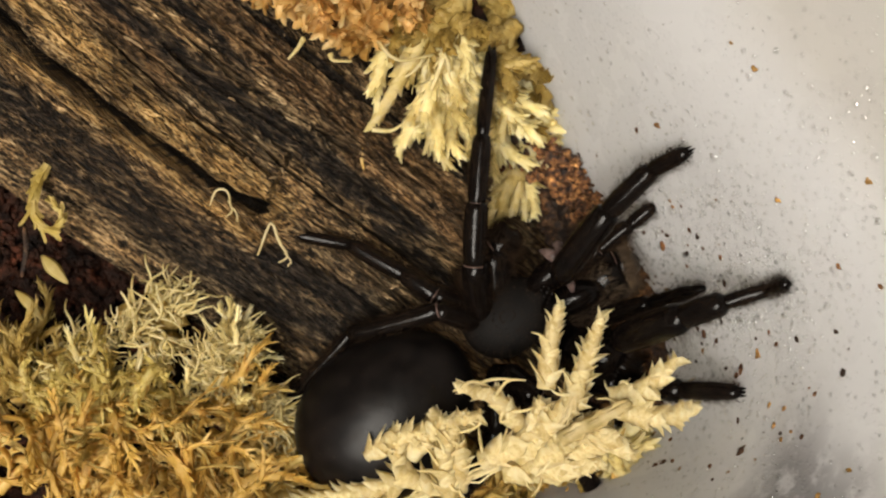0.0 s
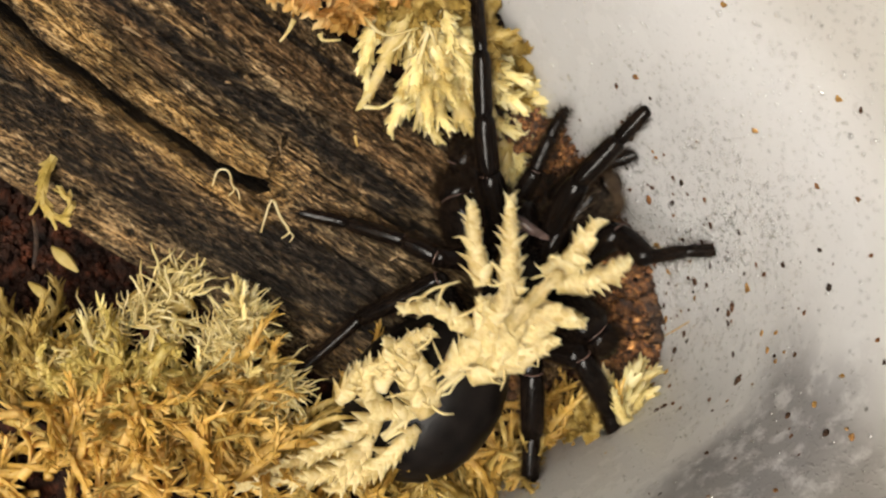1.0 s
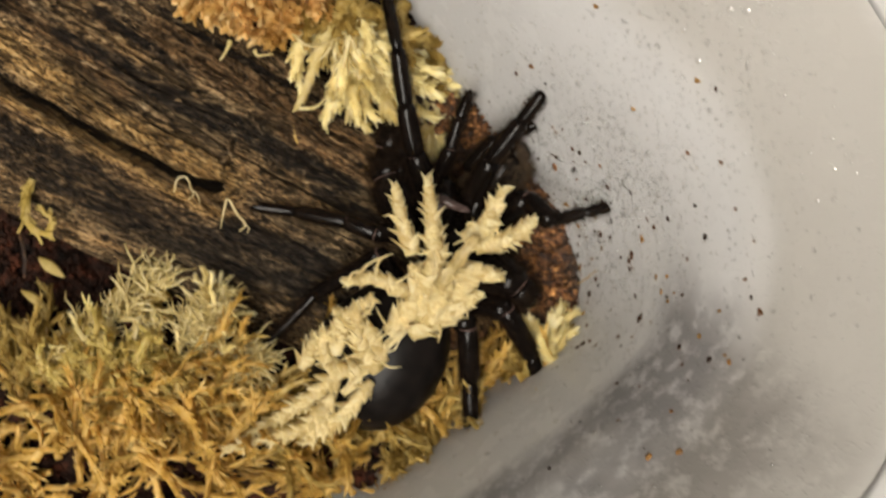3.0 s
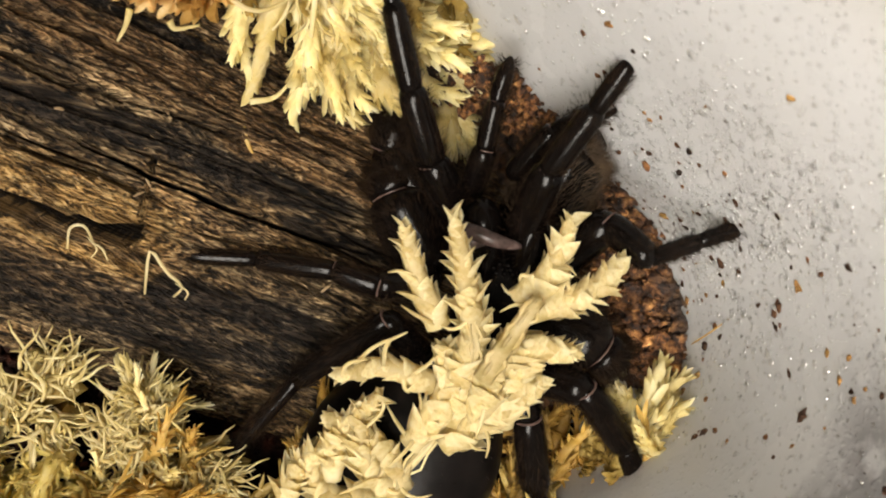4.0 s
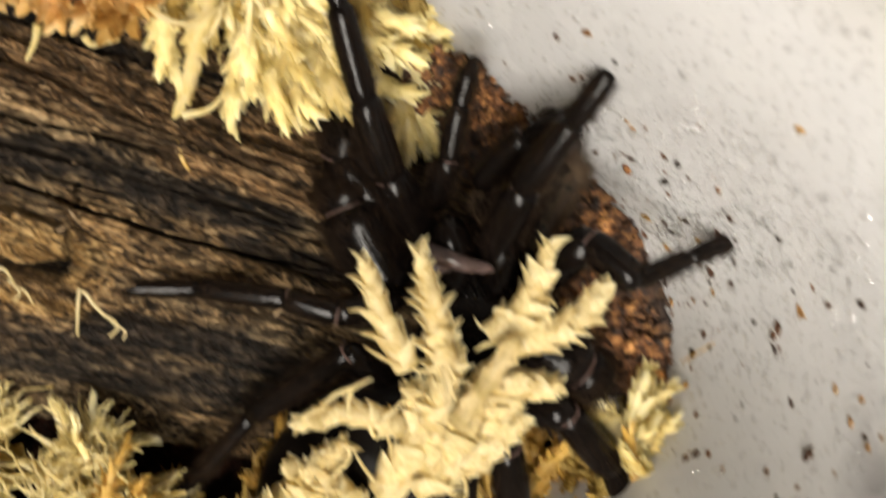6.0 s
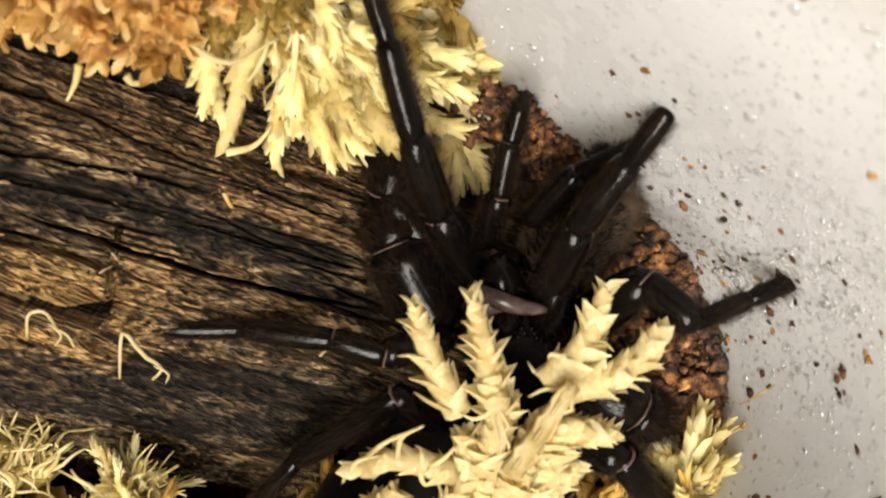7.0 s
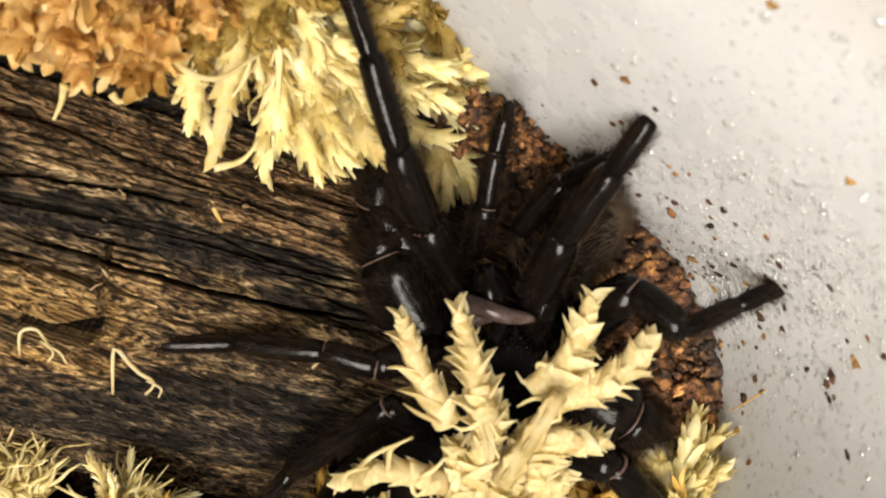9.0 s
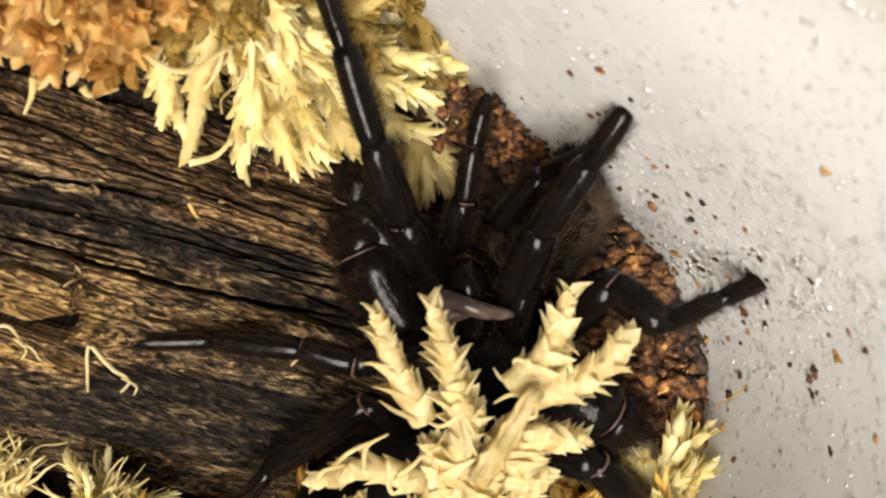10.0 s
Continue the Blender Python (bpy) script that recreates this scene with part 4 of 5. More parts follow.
def sprig():
    """The loose sprig on the spider's back: it moves with the spider."""
    t = tagged(new("moss_sprig"), "pale cream moss sprig lying on the spider's back", "moss sprig")
    o = Vector((0.00, -1.27, 0.20))
    t.location = o * CM
    rng = random.Random(77)
    arms = (
        ("branch", ((-0.19, -0.74, 0.25), (-0.39, -0.29, 0.35), (-0.51, 0.13, 0.44)), 44, 0.24, 0.15, 0.40),
        ("branch", ((0.13, -0.79, 0.35), (0.03, -0.29, 0.55), (-0.08, 0.22, 0.76)), 46, 0.26, 0.16, 0.42),
        ("branch", ((0.48, -0.49, 0.35), (0.77, -0.24, 0.40), (0.96, 0.21, 0.36)), 46, 0.27, 0.17, 0.45),
        ("branch", ((0.65, -0.57, 0.35), (1.07, -0.44, 0.38), (1.39, -0.17, 0.25)), 50, 0.27, 0.17, 0.48),
        ("branch", ((0.08, -1.31, 0.15), (0.53, -0.94, 0.30), (0.98, -0.94, 0.25)), 60, 0.28, 0.19, 0.5),
        ("branch", ((-0.02, -1.62, 0.05), (0.03, -1.09, 0.25), (0.18, -0.74, 0.35)), 56, 0.32, 0.22, 0.4),
        ("branch", ((-0.22, -1.26, 0.10), (-0.67, -1.12, 0.20), (-1.05, -1.20, 0.20)), 38, 0.24, 0.15, 0.4),
        ("branch", ((-1.16, -2.17, -0.20), (-1.04, -1.73, 0.00), (-0.73, -1.41, 0.15)), 46, 0.27, 0.17, 0.45),
        ("branch", ((-0.48, -2.26, -0.10), (-0.73, -1.83, 0.00), (-1.14, -1.63, 0.00)), 46, 0.27, 0.17, 0.5),
        ("branch", ((-0.12, -1.83, 0.00), (0.33, -1.51, 0.15), (0.68, -1.25, 0.20)), 54, 0.30, 0.2, 0.4),
        ("branch", ((-0.43, -1.83, 0.00), (-0.12, -1.41, 0.15), (-0.12, -0.99, 0.25)), 50, 0.32, 0.21, 0.45),
        ("branch", ((0.39, -1.62, 0.05), (0.48, -1.25, 0.20), (0.73, -0.89, 0.30)), 46, 0.28, 0.19, 0.5),
        ("branch", ((0.18, -1.61, 0.10), (0.28, -1.19, 0.30), (0.42, -0.83, 0.40)), 46, 0.30, 0.2, 0.45),
        ("branch", ((-0.53, -2.36, -0.10), (-0.83, -1.98, 0.05), (-0.88, -1.51, 0.12)), 46, 0.28, 0.18, 0.5),
        ("branch", ((-0.75, -2.38, -0.20), (-1.16, -2.38, -0.20), (-1.36, -2.05, -0.10)), 46, 0.27, 0.17, 0.5),
    )
    for name, pts, n, ll, lw, sp in arms:
        bm = bmesh.new()
        line = [Vector(p) - o for p in pts]
        tube(bm, spline(line, 14), [0.115 * (1 - 0.6 * (i / 13) ** 1.5) for i in range(14)], 9)
        if lw >= 0.19:
            leaf_objects(line, int(n * 1.15), ll * 1.0, lw * 1.4, sp * 0.72, rng, part(name, bm, CREAM, t), 0.12)
        else:
            leaf_objects(line, int(n * 0.8), ll * 0.96, lw * 1.3, sp * 0.98, rng, part(name, bm, CREAM, t), 0.115)
    stems = (
        (((0.20, -1.18, 0.46), (0.44, -0.78, 0.64), (0.66, -0.45, 0.66)), 0.085),
        (((-0.99, -2.73, -0.30), (-0.64, -2.29, -0.10), (-0.21, -1.77, 0.05)), 0.05),
        (((0.08, -1.40, 0.20), (0.13, -0.98, 0.40), (0.08, -0.58, 0.50)), 0.05),
    )
    for pts, r in stems:
        bm = bmesh.new()
        line = spline([Vector(p) - o for p in pts], 10)
        tube(bm, line, [r * (1.1 - 0.3 * i / 9) for i in range(10)], 8, 0, True, 0.6)
        for off, f in (((0.03, 0.02, 0.03), 0.35), ((-0.05, 0.035, 0.035), 0.30), ((0.065, -0.04, 0.02), 0.28), ((-0.02, 0.0, 0.05), 0.22)):
            wave = [v + Vector(off) * (0.8 + 0.5 * math.sin(2.3 * i + 60 * off[0])) for i, v in enumerate(line)]
            tube(bm, wave, [r * f * (1.2 - 0.05 * i) for i in range(len(wave))], 6, 0, True, 0.6)
        part("stem", bm, CREAM, t, "smooth pale stem")
    for pts in (((-1.05, -2.46, -0.30), (-1.53, -2.89, -0.40), (-2.29, -3.45, -0.50)), ((-1.13, -2.75, -0.30), (-1.47, -3.23, -0.40), (-2.53, -3.63, -0.50)),
                ((-0.61, -2.52, -0.25), (-0.95, -3.00, -0.35), (-1.44, -3.43, -0.50)), ((-1.60, -2.43, -0.20), (-1.39, -2.05, -0.10), (-0.84, -1.61, 0.00))):
        bm = bmesh.new()
        line = [Vector(p) - o for p in pts]
        tube(bm, spline(line, 14), [0.07 * (1 - 0.72 * (i / 13) ** 1.5) for i in range(14)], 7)
        leaf_objects(line, 70, 0.29, 0.18, 0.5, rng, part("branch", bm, CREAM, t), 0.07)
    shreds = random.Random(78)
    for pts in arms:
        for _ in range(3):
            k = shreds.random()
            a = Vector(pts[1][0]).lerp(Vector(pts[1][1]), k) - o + Vector((0, 0, 0.08))
            d = Vector((shreds.uniform(-1, 1), shreds.uniform(-1, 1), shreds.uniform(-0.1, 0.5))).normalized()
            e = Vector((shreds.uniform(-1, 1), shreds.uniform(-1, 1), -0.4)).normalized()
            bm = bmesh.new()
            tube(bm, spline([a, a + d * 0.11, a + d * 0.2 + e * 0.07, a + d * 0.22 + e * 0.2], 9), [0.020, 0.022, 0.022, 0.021, 0.02, 0.018, 0.016, 0.012, 0.007], 5, 0, True, 0.5)
            part("fibre", bm, CREAM, t)
    for pts in (((-0.92, -1.09, 0.25), (-0.76, -0.93, 0.40), (-0.51, -0.80, 0.50)), ((-0.67, -1.09, 0.30), (-0.63, -0.88, 0.45), (-0.46, -0.78, 0.50)),
                ((-1.05, -1.25, 0.20), (-0.99, -1.09, 0.35), (-0.81, -1.03, 0.40)), ((-0.73, -1.31, 0.15), (-0.67, -1.50, 0.20), (-0.93, -1.77, 0.10)),
                ((0.53, -1.35, 0.20), (0.61, -1.43, 0.20), (0.64, -1.54, 0.10))):
        bm = bmesh.new()
        tube(bm, spline([Vector(p) - o for p in pts], 8), [0.022, 0.022, 0.02, 0.02, 0.018, 0.016, 0.012, 0.008], 5)
        part("fibre", bm, CREAM, t)
    return t, o


# ---- the spider ----
def limb(length, radii, rng, hairs=60, ring=True, hair_len=0.09, claw=False):
    """A limb segment along +x with a pale joint ring at its start and short hairs."""
    bm = bmesh.new()
    n = 10
    pts, rr = [], []
    for i in range(n + 1):
        u = i / n
        k = u * (len(radii) - 1)
        j = min(int(k), len(radii) - 2)
        r = radii[j] + (radii[j + 1] - radii[j]) * (k - j)
        if i in (0, n):
            r *= 0.9
        pts.append(Vector((length * u, 0.03 * r * math.sin(3 * u), 0)))
        rr.append(r)
    tube(bm, [pts[0] - Vector((rr[0] * 0.6, 0, 0))] + pts + [pts[-1] + Vector((rr[-1] * 0.5, 0, 0))], [rr[0] * 0.45] + rr + [rr[-1] * 0.5], 16)
    if claw:
        # three small claws at the tip
        for y, z in ((0.5, 0.2), (-0.5, 0.2), (0.0, -0.5)):
            c = pts[-1] + Vector((0, y * rr[-1], z * rr[-1]))
            tube(bm, [c, c + Vector((rr[-1] * 0.9, 0, 0)), c + Vector((rr[-1] * 1.5, 0, -0.35 * rr[-1]))], [rr[-1] * 0.30, rr[-1] * 0.24, rr[-1] * 0.05], 6)
    if ring:
        r = rr[0] * 1.02
        tube(bm, [Vector((x, 0, 0)) for x in (-0.014, -0.005, 0.004)], [r * 1.0, r * 1.07, r * 1.0], 12, 1)
    for _ in range(hairs):
        u, a = rng.uniform(0.05, 0.97), rng.uniform(0, 2 * math.pi)
        r = rr[int(u * n)] * 0.95
        out = Vector((0, math.cos(a), math.sin(a)))
        p = Vector((length * u, 0, 0)) + out * r
        d = (out + Vector((rng.uniform(0.3, 1.6), 0, 0)) + Vector((0, rng.uniform(-0.3, 0.3), rng.uniform(-0.3, 0.3)))).normalized()
        side = d.cross(Vector((0.3, 0.5, 0.8))).normalized() * 0.0021
        oth = d.cross(side).normalized() * 0.0021
        tip = bm.verts.new(p + d * hair_len * rng.uniform(0.6, 1.4))
        base = [bm.verts.new(p + side), bm.verts.new(p - 0.5 * side + oth), bm.verts.new(p - 0.5 * side - oth)]
        for k in range(3):
            bm.faces.new((base[k], base[(k + 1) % 3], tip)).material_index = 2
    return bm


def blob(size, rng, hairs=0, hair_len=0.1, pinch=0.0):
    """An oval body along +x."""
    bm = bmesh.new()
    bmesh.ops.create_uvsphere(bm, u_segments=32, v_segments=20, radius=1)
    for v in bm.verts:
        x = v.co.x
        f = 1 - pinch * x
        v.co = Vector((v.co.x * size[0], v.co.y * size[1] * f, v.co.z * size[2] * f))
        v.co *= 1 + 0.015 * noise.noise(v.co * 4)
    if hairs:
        vs = list(bm.verts)
        for _ in range(hairs):
            v = rng.choice(vs)
            p = v.co.copy()
            d = (Vector((p.x / size[0] ** 2, p.y / size[1] ** 2, p.z / size[2] ** 2)).normalized() + Vector((rng.uniform(-0.6, 0.3), rng.uniform(-0.3, 0.3), rng.uniform(-0.3, 0.3)))).normalized()
            side = d.cross(Vector((0.3, 0.5, 0.8))).normalized() * 0.004
            oth = d.cross(side).normalized() * 0.004
            tip = bm.verts.new(p + d * hair_len * rng.uniform(0.5, 1.3))
            base = [bm.verts.new(p + side), bm.verts.new(p - 0.5 * side + oth), bm.verts.new(p - 0.5 * side - oth)]
            for k in range(3):
                bm.faces.new((base[k], base[(k + 1) % 3], tip)).material_index = 1
    return bm


# Joints of each limb from the body outwards: when rearing (late) and when crouching (early).
APPENDAGES = (
    ("leg", "left second leg", (((0.09, 0.06, -0.90), (-0.29, 0.74, -0.40), (-0.49, 1.38, -0.10), (-0.67, 2.12, 0.10), (-0.96, 3.12, 0.12))),
     (((-0.22, -0.43, -0.70), (-0.43, 0.06, -0.20), (-0.57, 0.69, 0.00), (-0.69, 1.40, 0.05), (-0.84, 2.45, -0.05))), (0.20, 0.16, 0.13, 0.095)),
    ("leg", "left first leg", (((0.51, -0.05, -0.50), (0.76, 0.66, 0.15), (1.12, 1.18, 0.45), (1.38, 1.57, 0.67))),
     (((0.16, -0.16, -0.50), (0.39, 0.40, -0.10), (0.78, 1.03, 0.30), (1.49, 1.56, 1.32))), (0.19, 0.14, 0.105)),
    ("pedipalp", "left palp", (((0.09, 0.49, -0.70), (0.20, 0.88, -0.45), (0.29, 1.32, -0.35), (0.41, 1.72, -0.30))),
     (((0.72, 0.19, -0.60), (0.92, 0.45, -0.40), (1.18, 0.79, -0.30), (1.50, 1.20, -0.15))), (0.14, 0.11, 0.095)),
    ("pedipalp", "right palp", (((0.48, 0.67, -0.60), (0.83, 1.06, -0.35), (1.48, 1.34, -0.10))),
     (((1.35, -0.16, -0.60), (1.69, 0.03, -0.40), (2.23, 0.34, 0.06))), (0.13, 0.10)),
    ("leg", "right first leg", (((0.73, -0.32, -0.60), (1.31, 0.21, 0.00), (1.67, -0.10, 0.15), (2.13, 0.07, 0.08), (2.59, 0.23, 0.01))),
     (((1.23, -0.61, -0.60), (1.63, -0.32, 0.00), (1.99, -0.08, 0.30), (2.59, 0.28, 0.50), (2.76, 0.40, 1.74))), (0.21, 0.16, 0.092, 0.085)),
    ("leg", "right second leg", (((0.69, -1.25, -0.80), (1.19, -1.35, -0.50), (1.64, -1.94, -0.90), (1.90, -2.55, -1.20))),
     (((1.27, -1.01, -0.80), (1.70, -0.95, -0.50), (2.16, -0.89, -0.10), (2.78, -0.75, 0.45))), (0.20, 0.165, 0.12)),
    ("leg", "right third leg", (((0.44, -1.29, -0.80), (0.67, -1.64, -0.55), (0.78, -2.38, -0.90), (0.89, -3.30, -1.20))),
     (((0.61, -1.50, -0.90), (1.06, -1.74, -0.70), (1.45, -2.01, -0.90), (1.85, -2.50, -1.20))), (0.20, 0.17, 0.13)),
    ("leg", "right fourth leg", (((0.11, -1.49, -0.90), (0.03, -2.23, -0.90), (-0.45, -2.82, -1.10), (-0.92, -2.98, -1.30))),
     (((0.15, -1.32, -0.90), (0.32, -2.05, -1.10), (0.23, -2.57, -1.30), (-0.02, -3.06, -1.40))), (0.18, 0.15, 0.10)),
    ("leg", "left third leg", (((-0.24, -0.32, -0.80), (-0.76, -0.42, -0.51), (-1.19, -0.29, -0.55), (-1.93, -0.20, -0.65), (-2.75, -0.17, -0.60))),
     (((-0.45, -0.47, -0.80), (-0.95, -0.46, -0.55), (-1.37, -0.31, -0.60), (-2.00, -0.14, -0.65), (-2.74, -0.19, -0.60))), (0.16, 0.13, 0.115, 0.09)),
    ("leg", "left fourth leg", (((-0.35, -1.08, -0.80), (-0.67, -0.73, -0.32), (-1.54, -1.35, -0.75), (-2.27, -2.19, -1.10))),
     (((-0.25, -0.78, -0.80), (-0.74, -0.78, -0.40), (-1.74, -1.32, -0.75), (-2.21, -2.12, -1.10))), (0.15, 0.13, 0.09)),
    ("leg", "right front thigh", (((0.65, 0.13, -0.90), (1.08, 0.90, -0.75), (1.24, 0.99, -0.75))),
     (((0.96, -0.07, -1.00), (1.26, 0.40, -0.80), (1.42, 0.50, -0.80))), (0.42, 0.30)),
    ("leg", "right second thigh", (((0.80, -0.65, -0.85), (1.33, -0.99, -0.72), (1.53, -1.16, -0.80))),
     (((1.00, -0.63, -1.00), (1.57, -0.72, -0.90), (1.80, -0.81, -0.90))), (0.34, 0.26)),
    ("leg", "left third thigh", (((-0.27, -0.20, -1.00), (-0.63, 0.45, -0.90), (-0.72, 0.71, -0.95))),
     (((0.08, -0.62, -1.00), (-0.26, -0.21, -0.85), (-0.38, 0.01, -0.85))), (0.38, 0.30)),
    ("leg", "left front thigh", (((-0.13, 0.06, -1.00), (-0.71, 0.88, -0.95), (-0.63, 1.18, -0.90))),
     (((0.01, -0.29, -0.90), (-0.20, 0.28, -0.70), (-0.03, 0.46, -0.70))), (0.30, 0.24)),
)
SEGMENTS = ("femur", "tibia", "metatarsus", "tarsus")
# how far the lunge has gone at each time
LUNGE = ((0.0, 0.0), (0.7, 0.0), (0.8, 0.12), (0.9, 0.62), (1.0, 0.93), (1.1, 1.0), (10.0, 1.0))
BODY_LATE = ((0.37, -0.64, -0.75), (0.41, 0.01, -0.45))
BODY_EARLY = ((0.14, -0.49, -0.70), (0.74, 0.09, -0.60))
TAIL_LATE = ((-0.52, -2.10, -1.02), (-0.08, -1.42, -0.87))
TAIL_EARLY = ((-1.00, -2.00, -0.88), (-0.33, -1.07, -0.78))
moves = []      # thing or part, rows: to be keyed in motions()


def same_lengths(late, early):
    """The early joints, drawn inwards from the tip so that each segment keeps its length."""
    out = [Vector(early[-1])]
    for k in range(len(late) - 2, -1, -1):
        ln = (Vector(late[k + 1]) - Vector(late[k])).length
        out.insert(0, out[0] - (Vector(early[k + 1]) - Vector(early[k])).normalized() * ln)
    return out


def blend(m0, m1, k):
    q = m0.to_quaternion().slerp(m1.to_quaternion(), k)
    return Matrix.LocRotScale(m0.translation.lerp(m1.translation, k), q, None)


def spider():
    t = tagged(new("spider"), "glossy black funnel-web spider rearing up on the end of the wood", "spider")
    rng = random.Random(3)
    body0, body1 = frame_along(*BODY_EARLY), frame_along(*BODY_LATE)
    root = {tt: blend(body0, body1, k) for tt, k in LUNGE}
    moves.append((t, [(tt, in_metres(m)) for tt, m in root.items()]))
    bm = blob((0.60, 0.46, 0.17), rng, 1200, 0.09, 0.12)
    part("carapace", bm, [MATT, HAIR], t, "smooth glossy black head shield")
    for k in range(8):
        bm = bmesh.new()
        bmesh.ops.create_icosphere(bm, subdivisions=2, radius=0.024, matrix=Matrix.Translation((0.50 + 0.045 * (k % 3), -0.09 + 0.026 * k, 0.205)))
        part("eye", bm, CHITIN, t, "tiny shiny black eye")
    for y, turn in ((0.2, 8), (-0.2, -8)):
        ch = part("chelicera", blob((0.42, 0.19, 0.24), rng, 160, 0.10, -0.1), [CHITIN, HAIR], t, "stout hairy black jaw")
        ch.matrix_basis = at_cm(0.75, y, 0.02, 0, 0, turn)
        bm = bmesh.new()
        pts = [(0.24, 0.26, 0.16), (0.18, 0.05, 0.27), (0.10, -0.15, 0.29), (0.02, -0.34, 0.24)] if y > 0 else [(0.06, 0.40, 0.20), (0.0, 0.55, 0.26), (-0.12, 0.68, 0.22)]
        tube(bm, spline(pts, 10), [0.05, 0.075, 0.08, 0.08, 0.078, 0.074, 0.068, 0.058, 0.045, 0.025], 8)
        part("fang", bm, FANG, ch, "curved brownish fang")
    tail0, tail1 = frame_along(*TAIL_EARLY), frame_along(*TAIL_LATE)
    ab = part("abdomen", blob((1.20, 0.95, 0.74), rng, 900, 0.05, 0.10), [VELVET, HAIR], t, "dark brown-black velvety abdomen")
    moves.append((ab, [(tt, in_metres(root[tt].inverted() @ blend(tail0, tail1, k))) for tt, k in LUNGE]))
    for y in (0.16, -0.16):
        sp = part("spinneret", limb(0.28, (0.07, 0.05, 0.03), rng, 10, False), [CHITIN, MEMBRANE, HAIR], ab)
        sp.matrix_basis = at_cm(-0.98, y, -0.1, 0, 0, 180 - 40 * y)
    for name, label, late, early, radii in APPENDAGES:
        late = [Vector(p) for p in late]
        early = same_lengths(late, early)
        top = None
        for k in range(len(late) - 1):
            ln = (late[k + 1] - late[k]).length
            r0 = radii[k] * 0.93
            last = k == len(late) - 2
            slim = (r0 * 0.93, r0, r0 * 0.98, r0 * (0.45 if last and name == "pedipalp" else 0.3 if last and "third" in label else 0.8 if last else 0.92))
            bm = limb(ln, slim, rng, int(260 + 420 * ln) + (2600 if label == "right front thigh" else 1300 if "thigh" in label else 0), k > 0, 0.15 if "thigh" in label else 0.095, last and name == "leg" and "thigh" not in label)
            seg = part(name if k == 0 else SEGMENTS[min(k, 3)], bm, [CHITIN, MEMBRANE, BRISTLE if label == "right front thigh" else HAIR], t if k == 0 else top, "" if k else "glossy black bristly " + name)
            m0, m1 = frame_along(early[k], early[k + 1]), frame_along(late[k], late[k + 1])
            here = {tt: blend(m0, m1, f) for tt, f in LUNGE}
            if k == 0:
                top, top_here = seg, here
                rows = [(tt, in_metres(root[tt].inverted() @ here[tt])) for tt, _ in LUNGE]
            else:
                rows = [(tt, in_metres(top_here[tt].inverted() @ here[tt])) for tt, _ in LUNGE]
            moves.append((seg, rows))
    return t


# ---- small things ----
def droplets():
    rng = random.Random(21)
    bm = bmesh.new()
    shapes = []
    for k in range(4):
        b = bmesh.new()
        bmesh.ops.create_icosphere(b, subdivisions=3, radius=1, matrix=Matrix.Diagonal((1, rng.uniform(0.9, 1.3), 0.6, 1)))
        for v in b.verts:
            v.co *= 1 + 0.12 * noise.noise(v.co + Vector((k * 3, 0, 0)))
        shapes.append(mesh_of(b, "water_droplet", WATER))
    for i in range(7000):
        a = rng.gauss(12, 42) if i % 3 == 0 else rng.gauss(44, 16)
        z = rng.uniform(-1.6, 4.2) if rng.random() < 0.6 else rng.uniform(-1.2, 1.8)
        p, n = wall_spot(a, z)
        m = n.to_track_quat("Z", "Y").to_matrix().to_4x4() @ pose(0, 0, 0, 0, 0, rng.uniform(0, 360))
        if i < 290:
            ob = tagged(new("water_droplet", rng.choice(shapes)), "clear water droplet on the tub wall", "water droplet", "water droplets on the tub wall")
            m = m @ Matrix.Scale(0.020 + 0.030 * rng.random() ** 2, 4)
            m.translation = p * CM
            ob.matrix_basis = m
            continue
        r = 0.011 + 0.026 * rng.random() ** 2.2
        m.translation = p
        m = m @ Matrix.Diagonal((r, r * rng.uniform(0.9, 1.25), r * 0.6, 1))
        pebble(bm, lambda v: m @ v)
    tagged(part("water_droplets", bm, WATER), "fine clear water droplets beaded on the tub wall", "water droplets", kind="stuff")


def crumbs():
    rng = random.Random(22)
    variants = []
    for k in range(5):
        bm = bmesh.new()
        for _ in range(3):
            lump(bm, (rng.gauss(0, 0.012), rng.gauss(0, 0.012), 0), (0.04 * rng.uniform(0.5, 1.1), 0.026 * rng.uniform(0.5, 1.2), 0.016), rng, 0, 0.8)
        variants.append(mesh_of(bm, "soil_fleck", CRUMB, False))
    for k in range(170):
        a, z = (rng.gauss(5, 38), rng.uniform(-1.6, 3.2)) if k < 120 else (rng.gauss(48, 16), rng.uniform(-1.3, 0.6))
        p, n = wall_spot(a, z)
        ob = new("soil_fleck", rng.choice(variants))
        m = n.to_track_quat("Z", "Y").to_matrix().to_4x4() @ pose(0, 0, 0, 0, 0, rng.uniform(0, 360)) @ Matrix.Scale(rng.uniform(1.0, 1.7) if k % 6 == 0 else rng.uniform(0.25, 1.1), 4)
        m.translation = (p + n * 0.005) * CM
        ob.matrix_basis = m
        tagged(ob, "dark brown soil fleck stuck to the tub wall", "soil fleck", "soil flecks on the tub wall")


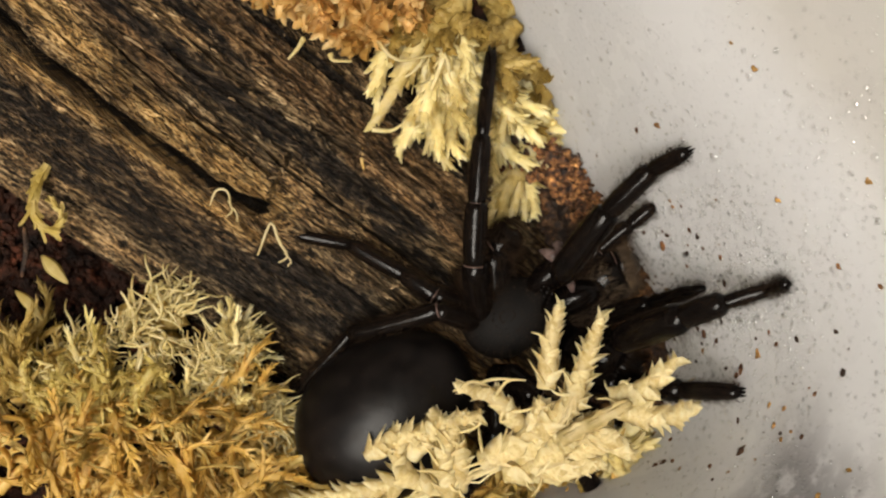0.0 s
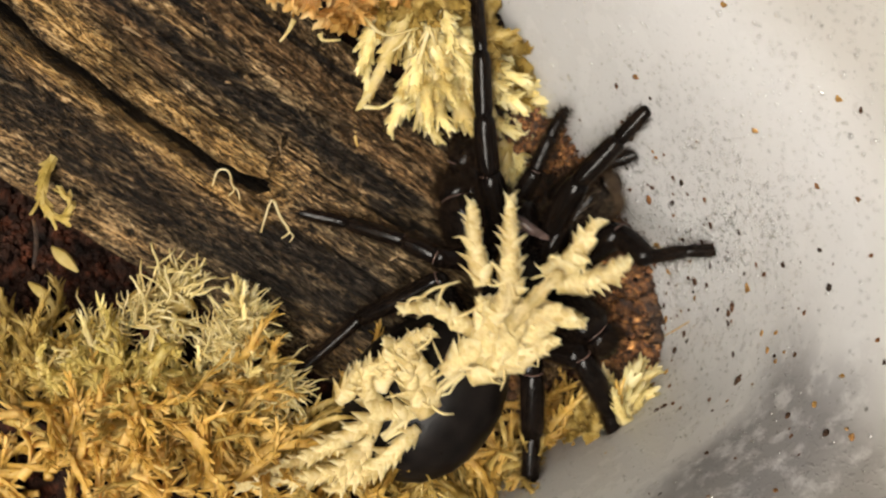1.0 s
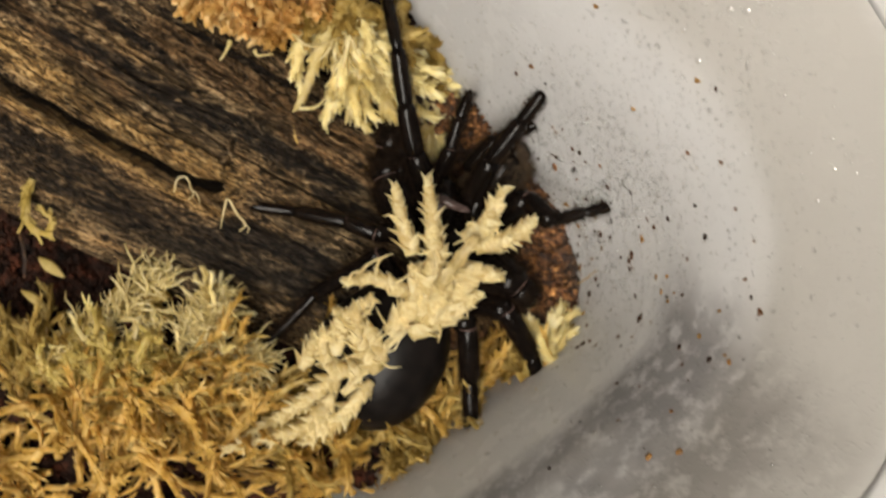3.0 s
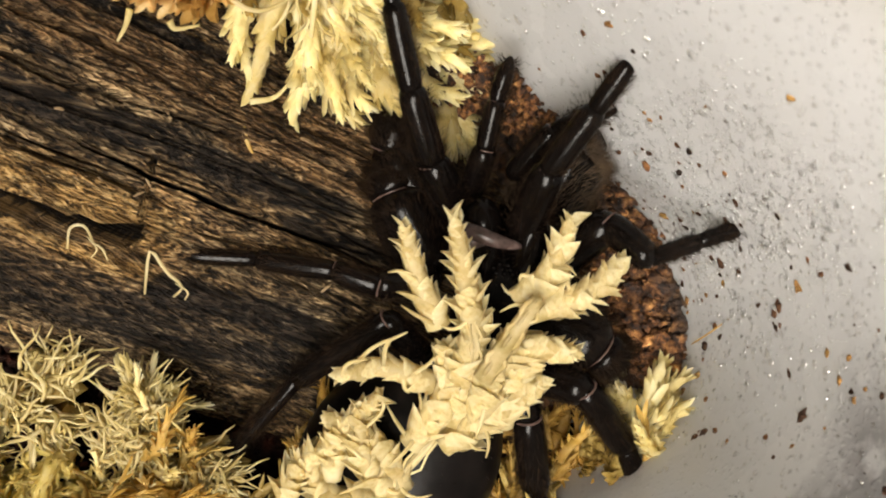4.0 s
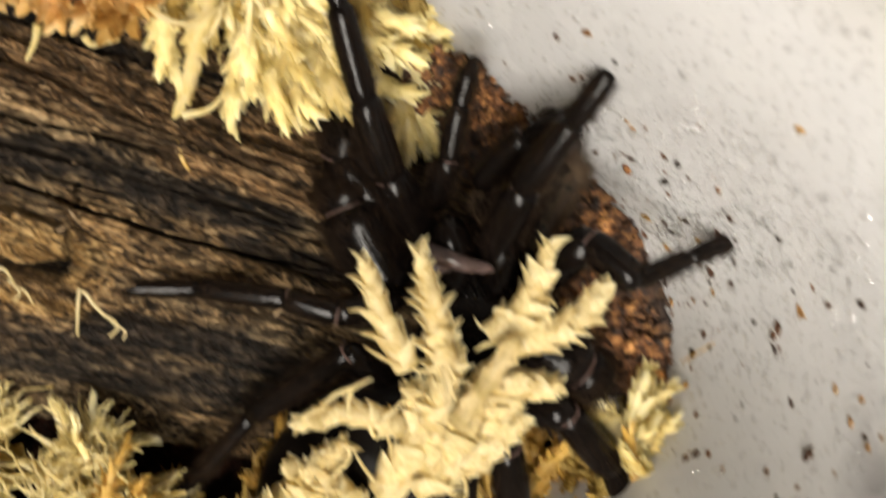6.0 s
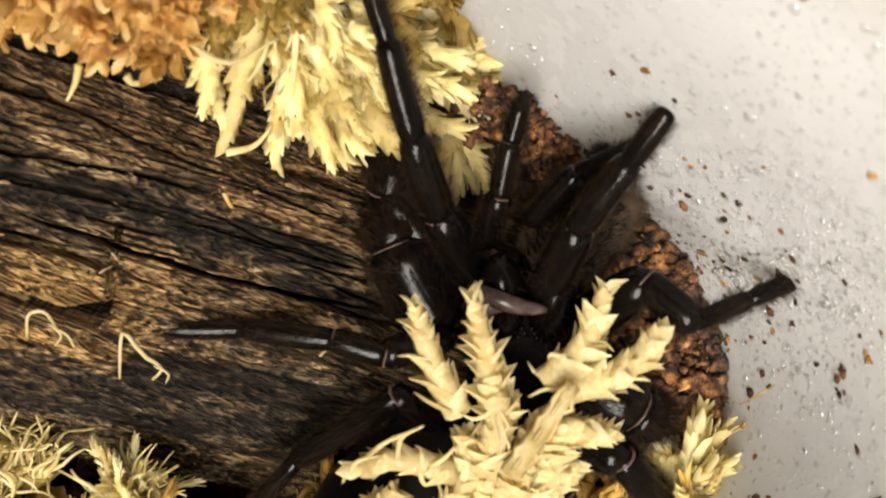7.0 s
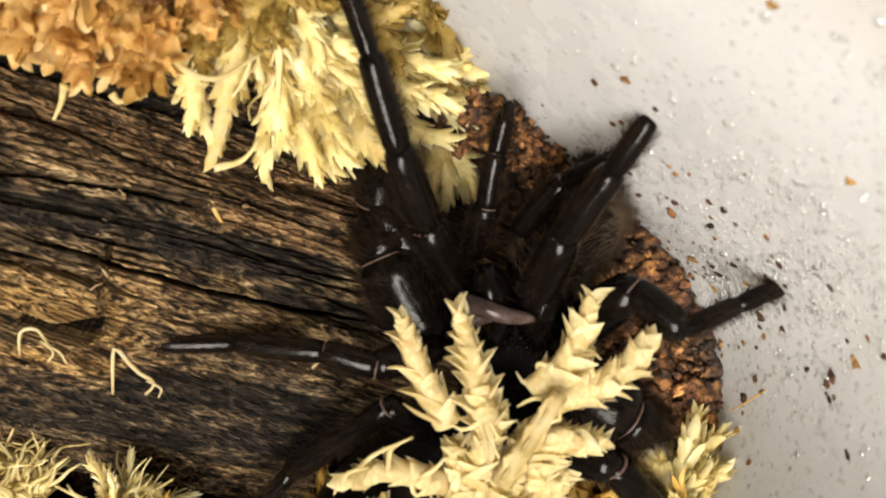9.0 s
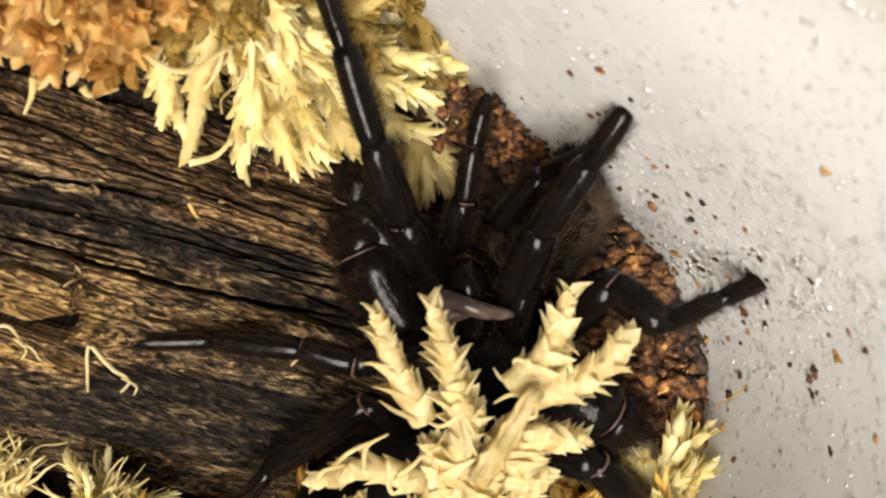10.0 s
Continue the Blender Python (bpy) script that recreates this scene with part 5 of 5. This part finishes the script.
def small_things():
    def strand(label, name, cat, pts, r, mat, n=12, flat=0.5, blunt=0.6):
        o = Vector(pts[0])
        bm = bmesh.new()
        line = spline([Vector(p) - o for p in pts], n)
        tube(bm, line, [r * (blunt + (1 - blunt) * math.sin(math.pi * (i + 0.5) / n)) for i in range(n)], 6, 0, True, flat)
        ob = tagged(part(name, bm, mat), label, cat)
        ob.location = o * CM
    strand("pale bent moss fibre lying on the wood", "moss_fibre", "moss fibre", ((-2.95, -0.55, -0.42), (-2.92, -0.31, -0.35), (-2.87, -0.14, -0.28), (-2.73, -0.34, -0.33), (-2.60, -0.47, -0.42), (-2.69, -0.57, -0.45)), 0.017, CREAM)
    strand("small looped pale fibre on the wood's crack", "moss_fibre", "moss fibre", ((-3.61, -0.14, -0.15), (-3.57, 0.05, -0.08), (-3.44, 0.07, -0.08), (-3.37, -0.09, -0.17)), 0.015, CREAM)
    strand("tan splinter on the wood", "splinter", "splinter", ((-2.10, 1.06, -0.72), (-2.07, 0.92, -0.72), (-2.02, 0.81, -0.75)), 0.020, GOLD)
    strand("thin brown grass blade by the tub wall", "grass_blade", "grass blade", ((2.17, -0.89, -0.40), (2.29, -0.79, -0.30), (2.41, -0.68, -0.20)), 0.008, GOLD)
    strand("pale moss leaf on the soil", "moss_leaf", "leaf", ((-5.52, -1.19, -0.62), (-5.34, -1.30, -0.58), (-5.12, -1.44, -0.62)), 0.085, OLIVE, 12, 0.16, 0.05)
    strand("pale moss leaf on the soil", "moss_leaf", "leaf", ((-5.71, -1.68, -0.62), (-5.50, -1.78, -0.58), (-5.29, -1.94, -0.62)), 0.07, OLIVE, 12, 0.16, 0.05)
    strand("thin dark root beside the wood", "root", "root", ((-5.79, -0.90, -0.50), (-5.69, -1.16, -0.50), (-5.71, -1.50, -0.70)), 0.03, ROT)
    for pts in (((-3.42, -0.02, -0.10), (-3.34, -0.13, -0.15), (-3.40, -0.22, -0.18)), ((-3.36, -0.08, -0.14), (-3.29, -0.14, -0.17), (-3.25, -0.24, -0.20)), ((-2.66, -0.44, -0.38), (-2.55, -0.52, -0.42), (-2.58, -0.60, -0.44))):
        strand("frayed end of a pale moss fibre on the wood", "moss_fibre", "moss fibre", pts, 0.010, CREAM, 9, 0.6, 0.4)
    rng = random.Random(9)
    bm = bmesh.new()
    o = Vector((-5.61, -0.35, -0.20))
    leafy_branch(bm, [Vector(p) - o for p in ((-5.59, -0.15, -0.10), (-5.64, -0.45, -0.05), (-5.54, -0.78, 0.00), (-5.31, -0.90, 0.00), (-5.22, -0.71, 0.00), (-5.40, -0.54, 0.00))], 50, 0.2, 0.1, 0.4, rng, 0.06)
    tw = tagged(part("moss_curl", bm, OLIVE, smooth=False), "curled yellow-green moss strand hanging on the wood", "moss")
    tw.location = o * CM
    bm = bmesh.new()
    o = Vector((-0.05, 2.16, -1.20))
    for _ in range(14):
        lump(bm, (rng.gauss(0, 0.07), rng.gauss(0, 0.04), rng.uniform(-0.03, 0.05)), (0.05, 0.04, 0.03), rng)
    tagged(part("moss_crumb", bm, OLIVE), "small yellow-green moss crumb on the tub wall", "moss").location = o * CM


def wood_chips():
    """Splinters and crumbs that lie on the log: place along and across it, length, width, turn from the grain."""
    rng = random.Random(61)
    spots = [(-2.03, 0.05, 0.07, 0.03, 30), (-1.77, 0.17, 0.15, 0.04, 5), (-2.90, -0.76, 0.12, 0.016, 50), (-2.87, -0.66, 0.10, 0.016, -40), (-4.95, -0.55, 0.26, 0.03, 8),
             (-4.28, -0.12, 0.10, 0.03, 12), (-3.79, -0.40, 0.09, 0.025, 20), (-2.71, 0.19, 0.08, 0.02, -20), (-3.03, 0.16, 0.12, 0.025, 8), (-3.42, 0.12, 0.10, 0.025, 16), (-1.02, -0.89, 0.16, 0.02, 60)]
    for _ in range(26):
        spots.append((rng.uniform(-5.2, -0.7), rng.uniform(-1.0, 0.62), rng.uniform(0.03, 0.08), rng.uniform(0.005, 0.012), rng.gauss(0, 30)))
    for s, w, length, wide, turn in spots:
        a = (w + 0.75) / (2.05 * 0.85)
        r = 2.05 + 0.05
        bm = bmesh.new()
        line = spline([(-length / 2, 0, 0), (0, wide * 0.3, wide * 0.25), (length / 2, 0, 0)], 6)
        tube(bm, line, [wide * q * rng.uniform(0.8, 1.2) for q in (0.35, 0.6, 0.7, 0.6, 0.55, 0.15)], 5, 0, True, 0.3)
        ob = tagged(part("wood_chip", bm, CHIP, smooth=False), "loose tan splinter lying on the weathered wood", "wood chip", "wood chips on the log")
        ob.matrix_world = pose(0, 0, 0, 0, 0, LOG_TURN) @ at_cm(s, -0.75 + r * math.sin(a), crest(s) - 2.05 + r * math.cos(a), -math.degrees(a), 0, 0) @ pose(0, 0, 0, 0, 18, turn)


def grey_lid():
    bm = bmesh.new()
    c = Vector((9.6, -6.6, TABLE_Z))
    tube(bm, [Vector((0, 0, 0)), Vector((0, 0, 0.7)), Vector((0, 0, 0.85))], [2.6, 2.6, 2.4], 40)
    ob = tagged(part("lid", bm, GREYP), "grey-green round plastic lid lying on the table", "lid")
    ob.location = c * CM


room()
table()
tub()
log()
soil()
moss()
SPRIG, SPRIG_AT = sprig()
spider()
droplets()
crumbs()
small_things()
wood_chips()
grey_lid()


def motions():
    late = Matrix.Translation(SPRIG_AT)
    early = Matrix.Translation(Vector((0.78, -1.79, 0.10))) @ pose(0, 0, 0, 0, 4, -14)
    moves.append((SPRIG, [(tt, in_metres(blend(early, late, k))) for tt, k in LUNGE]))
    for ob, rows in moves:
        walk(ob, rows)


motions()
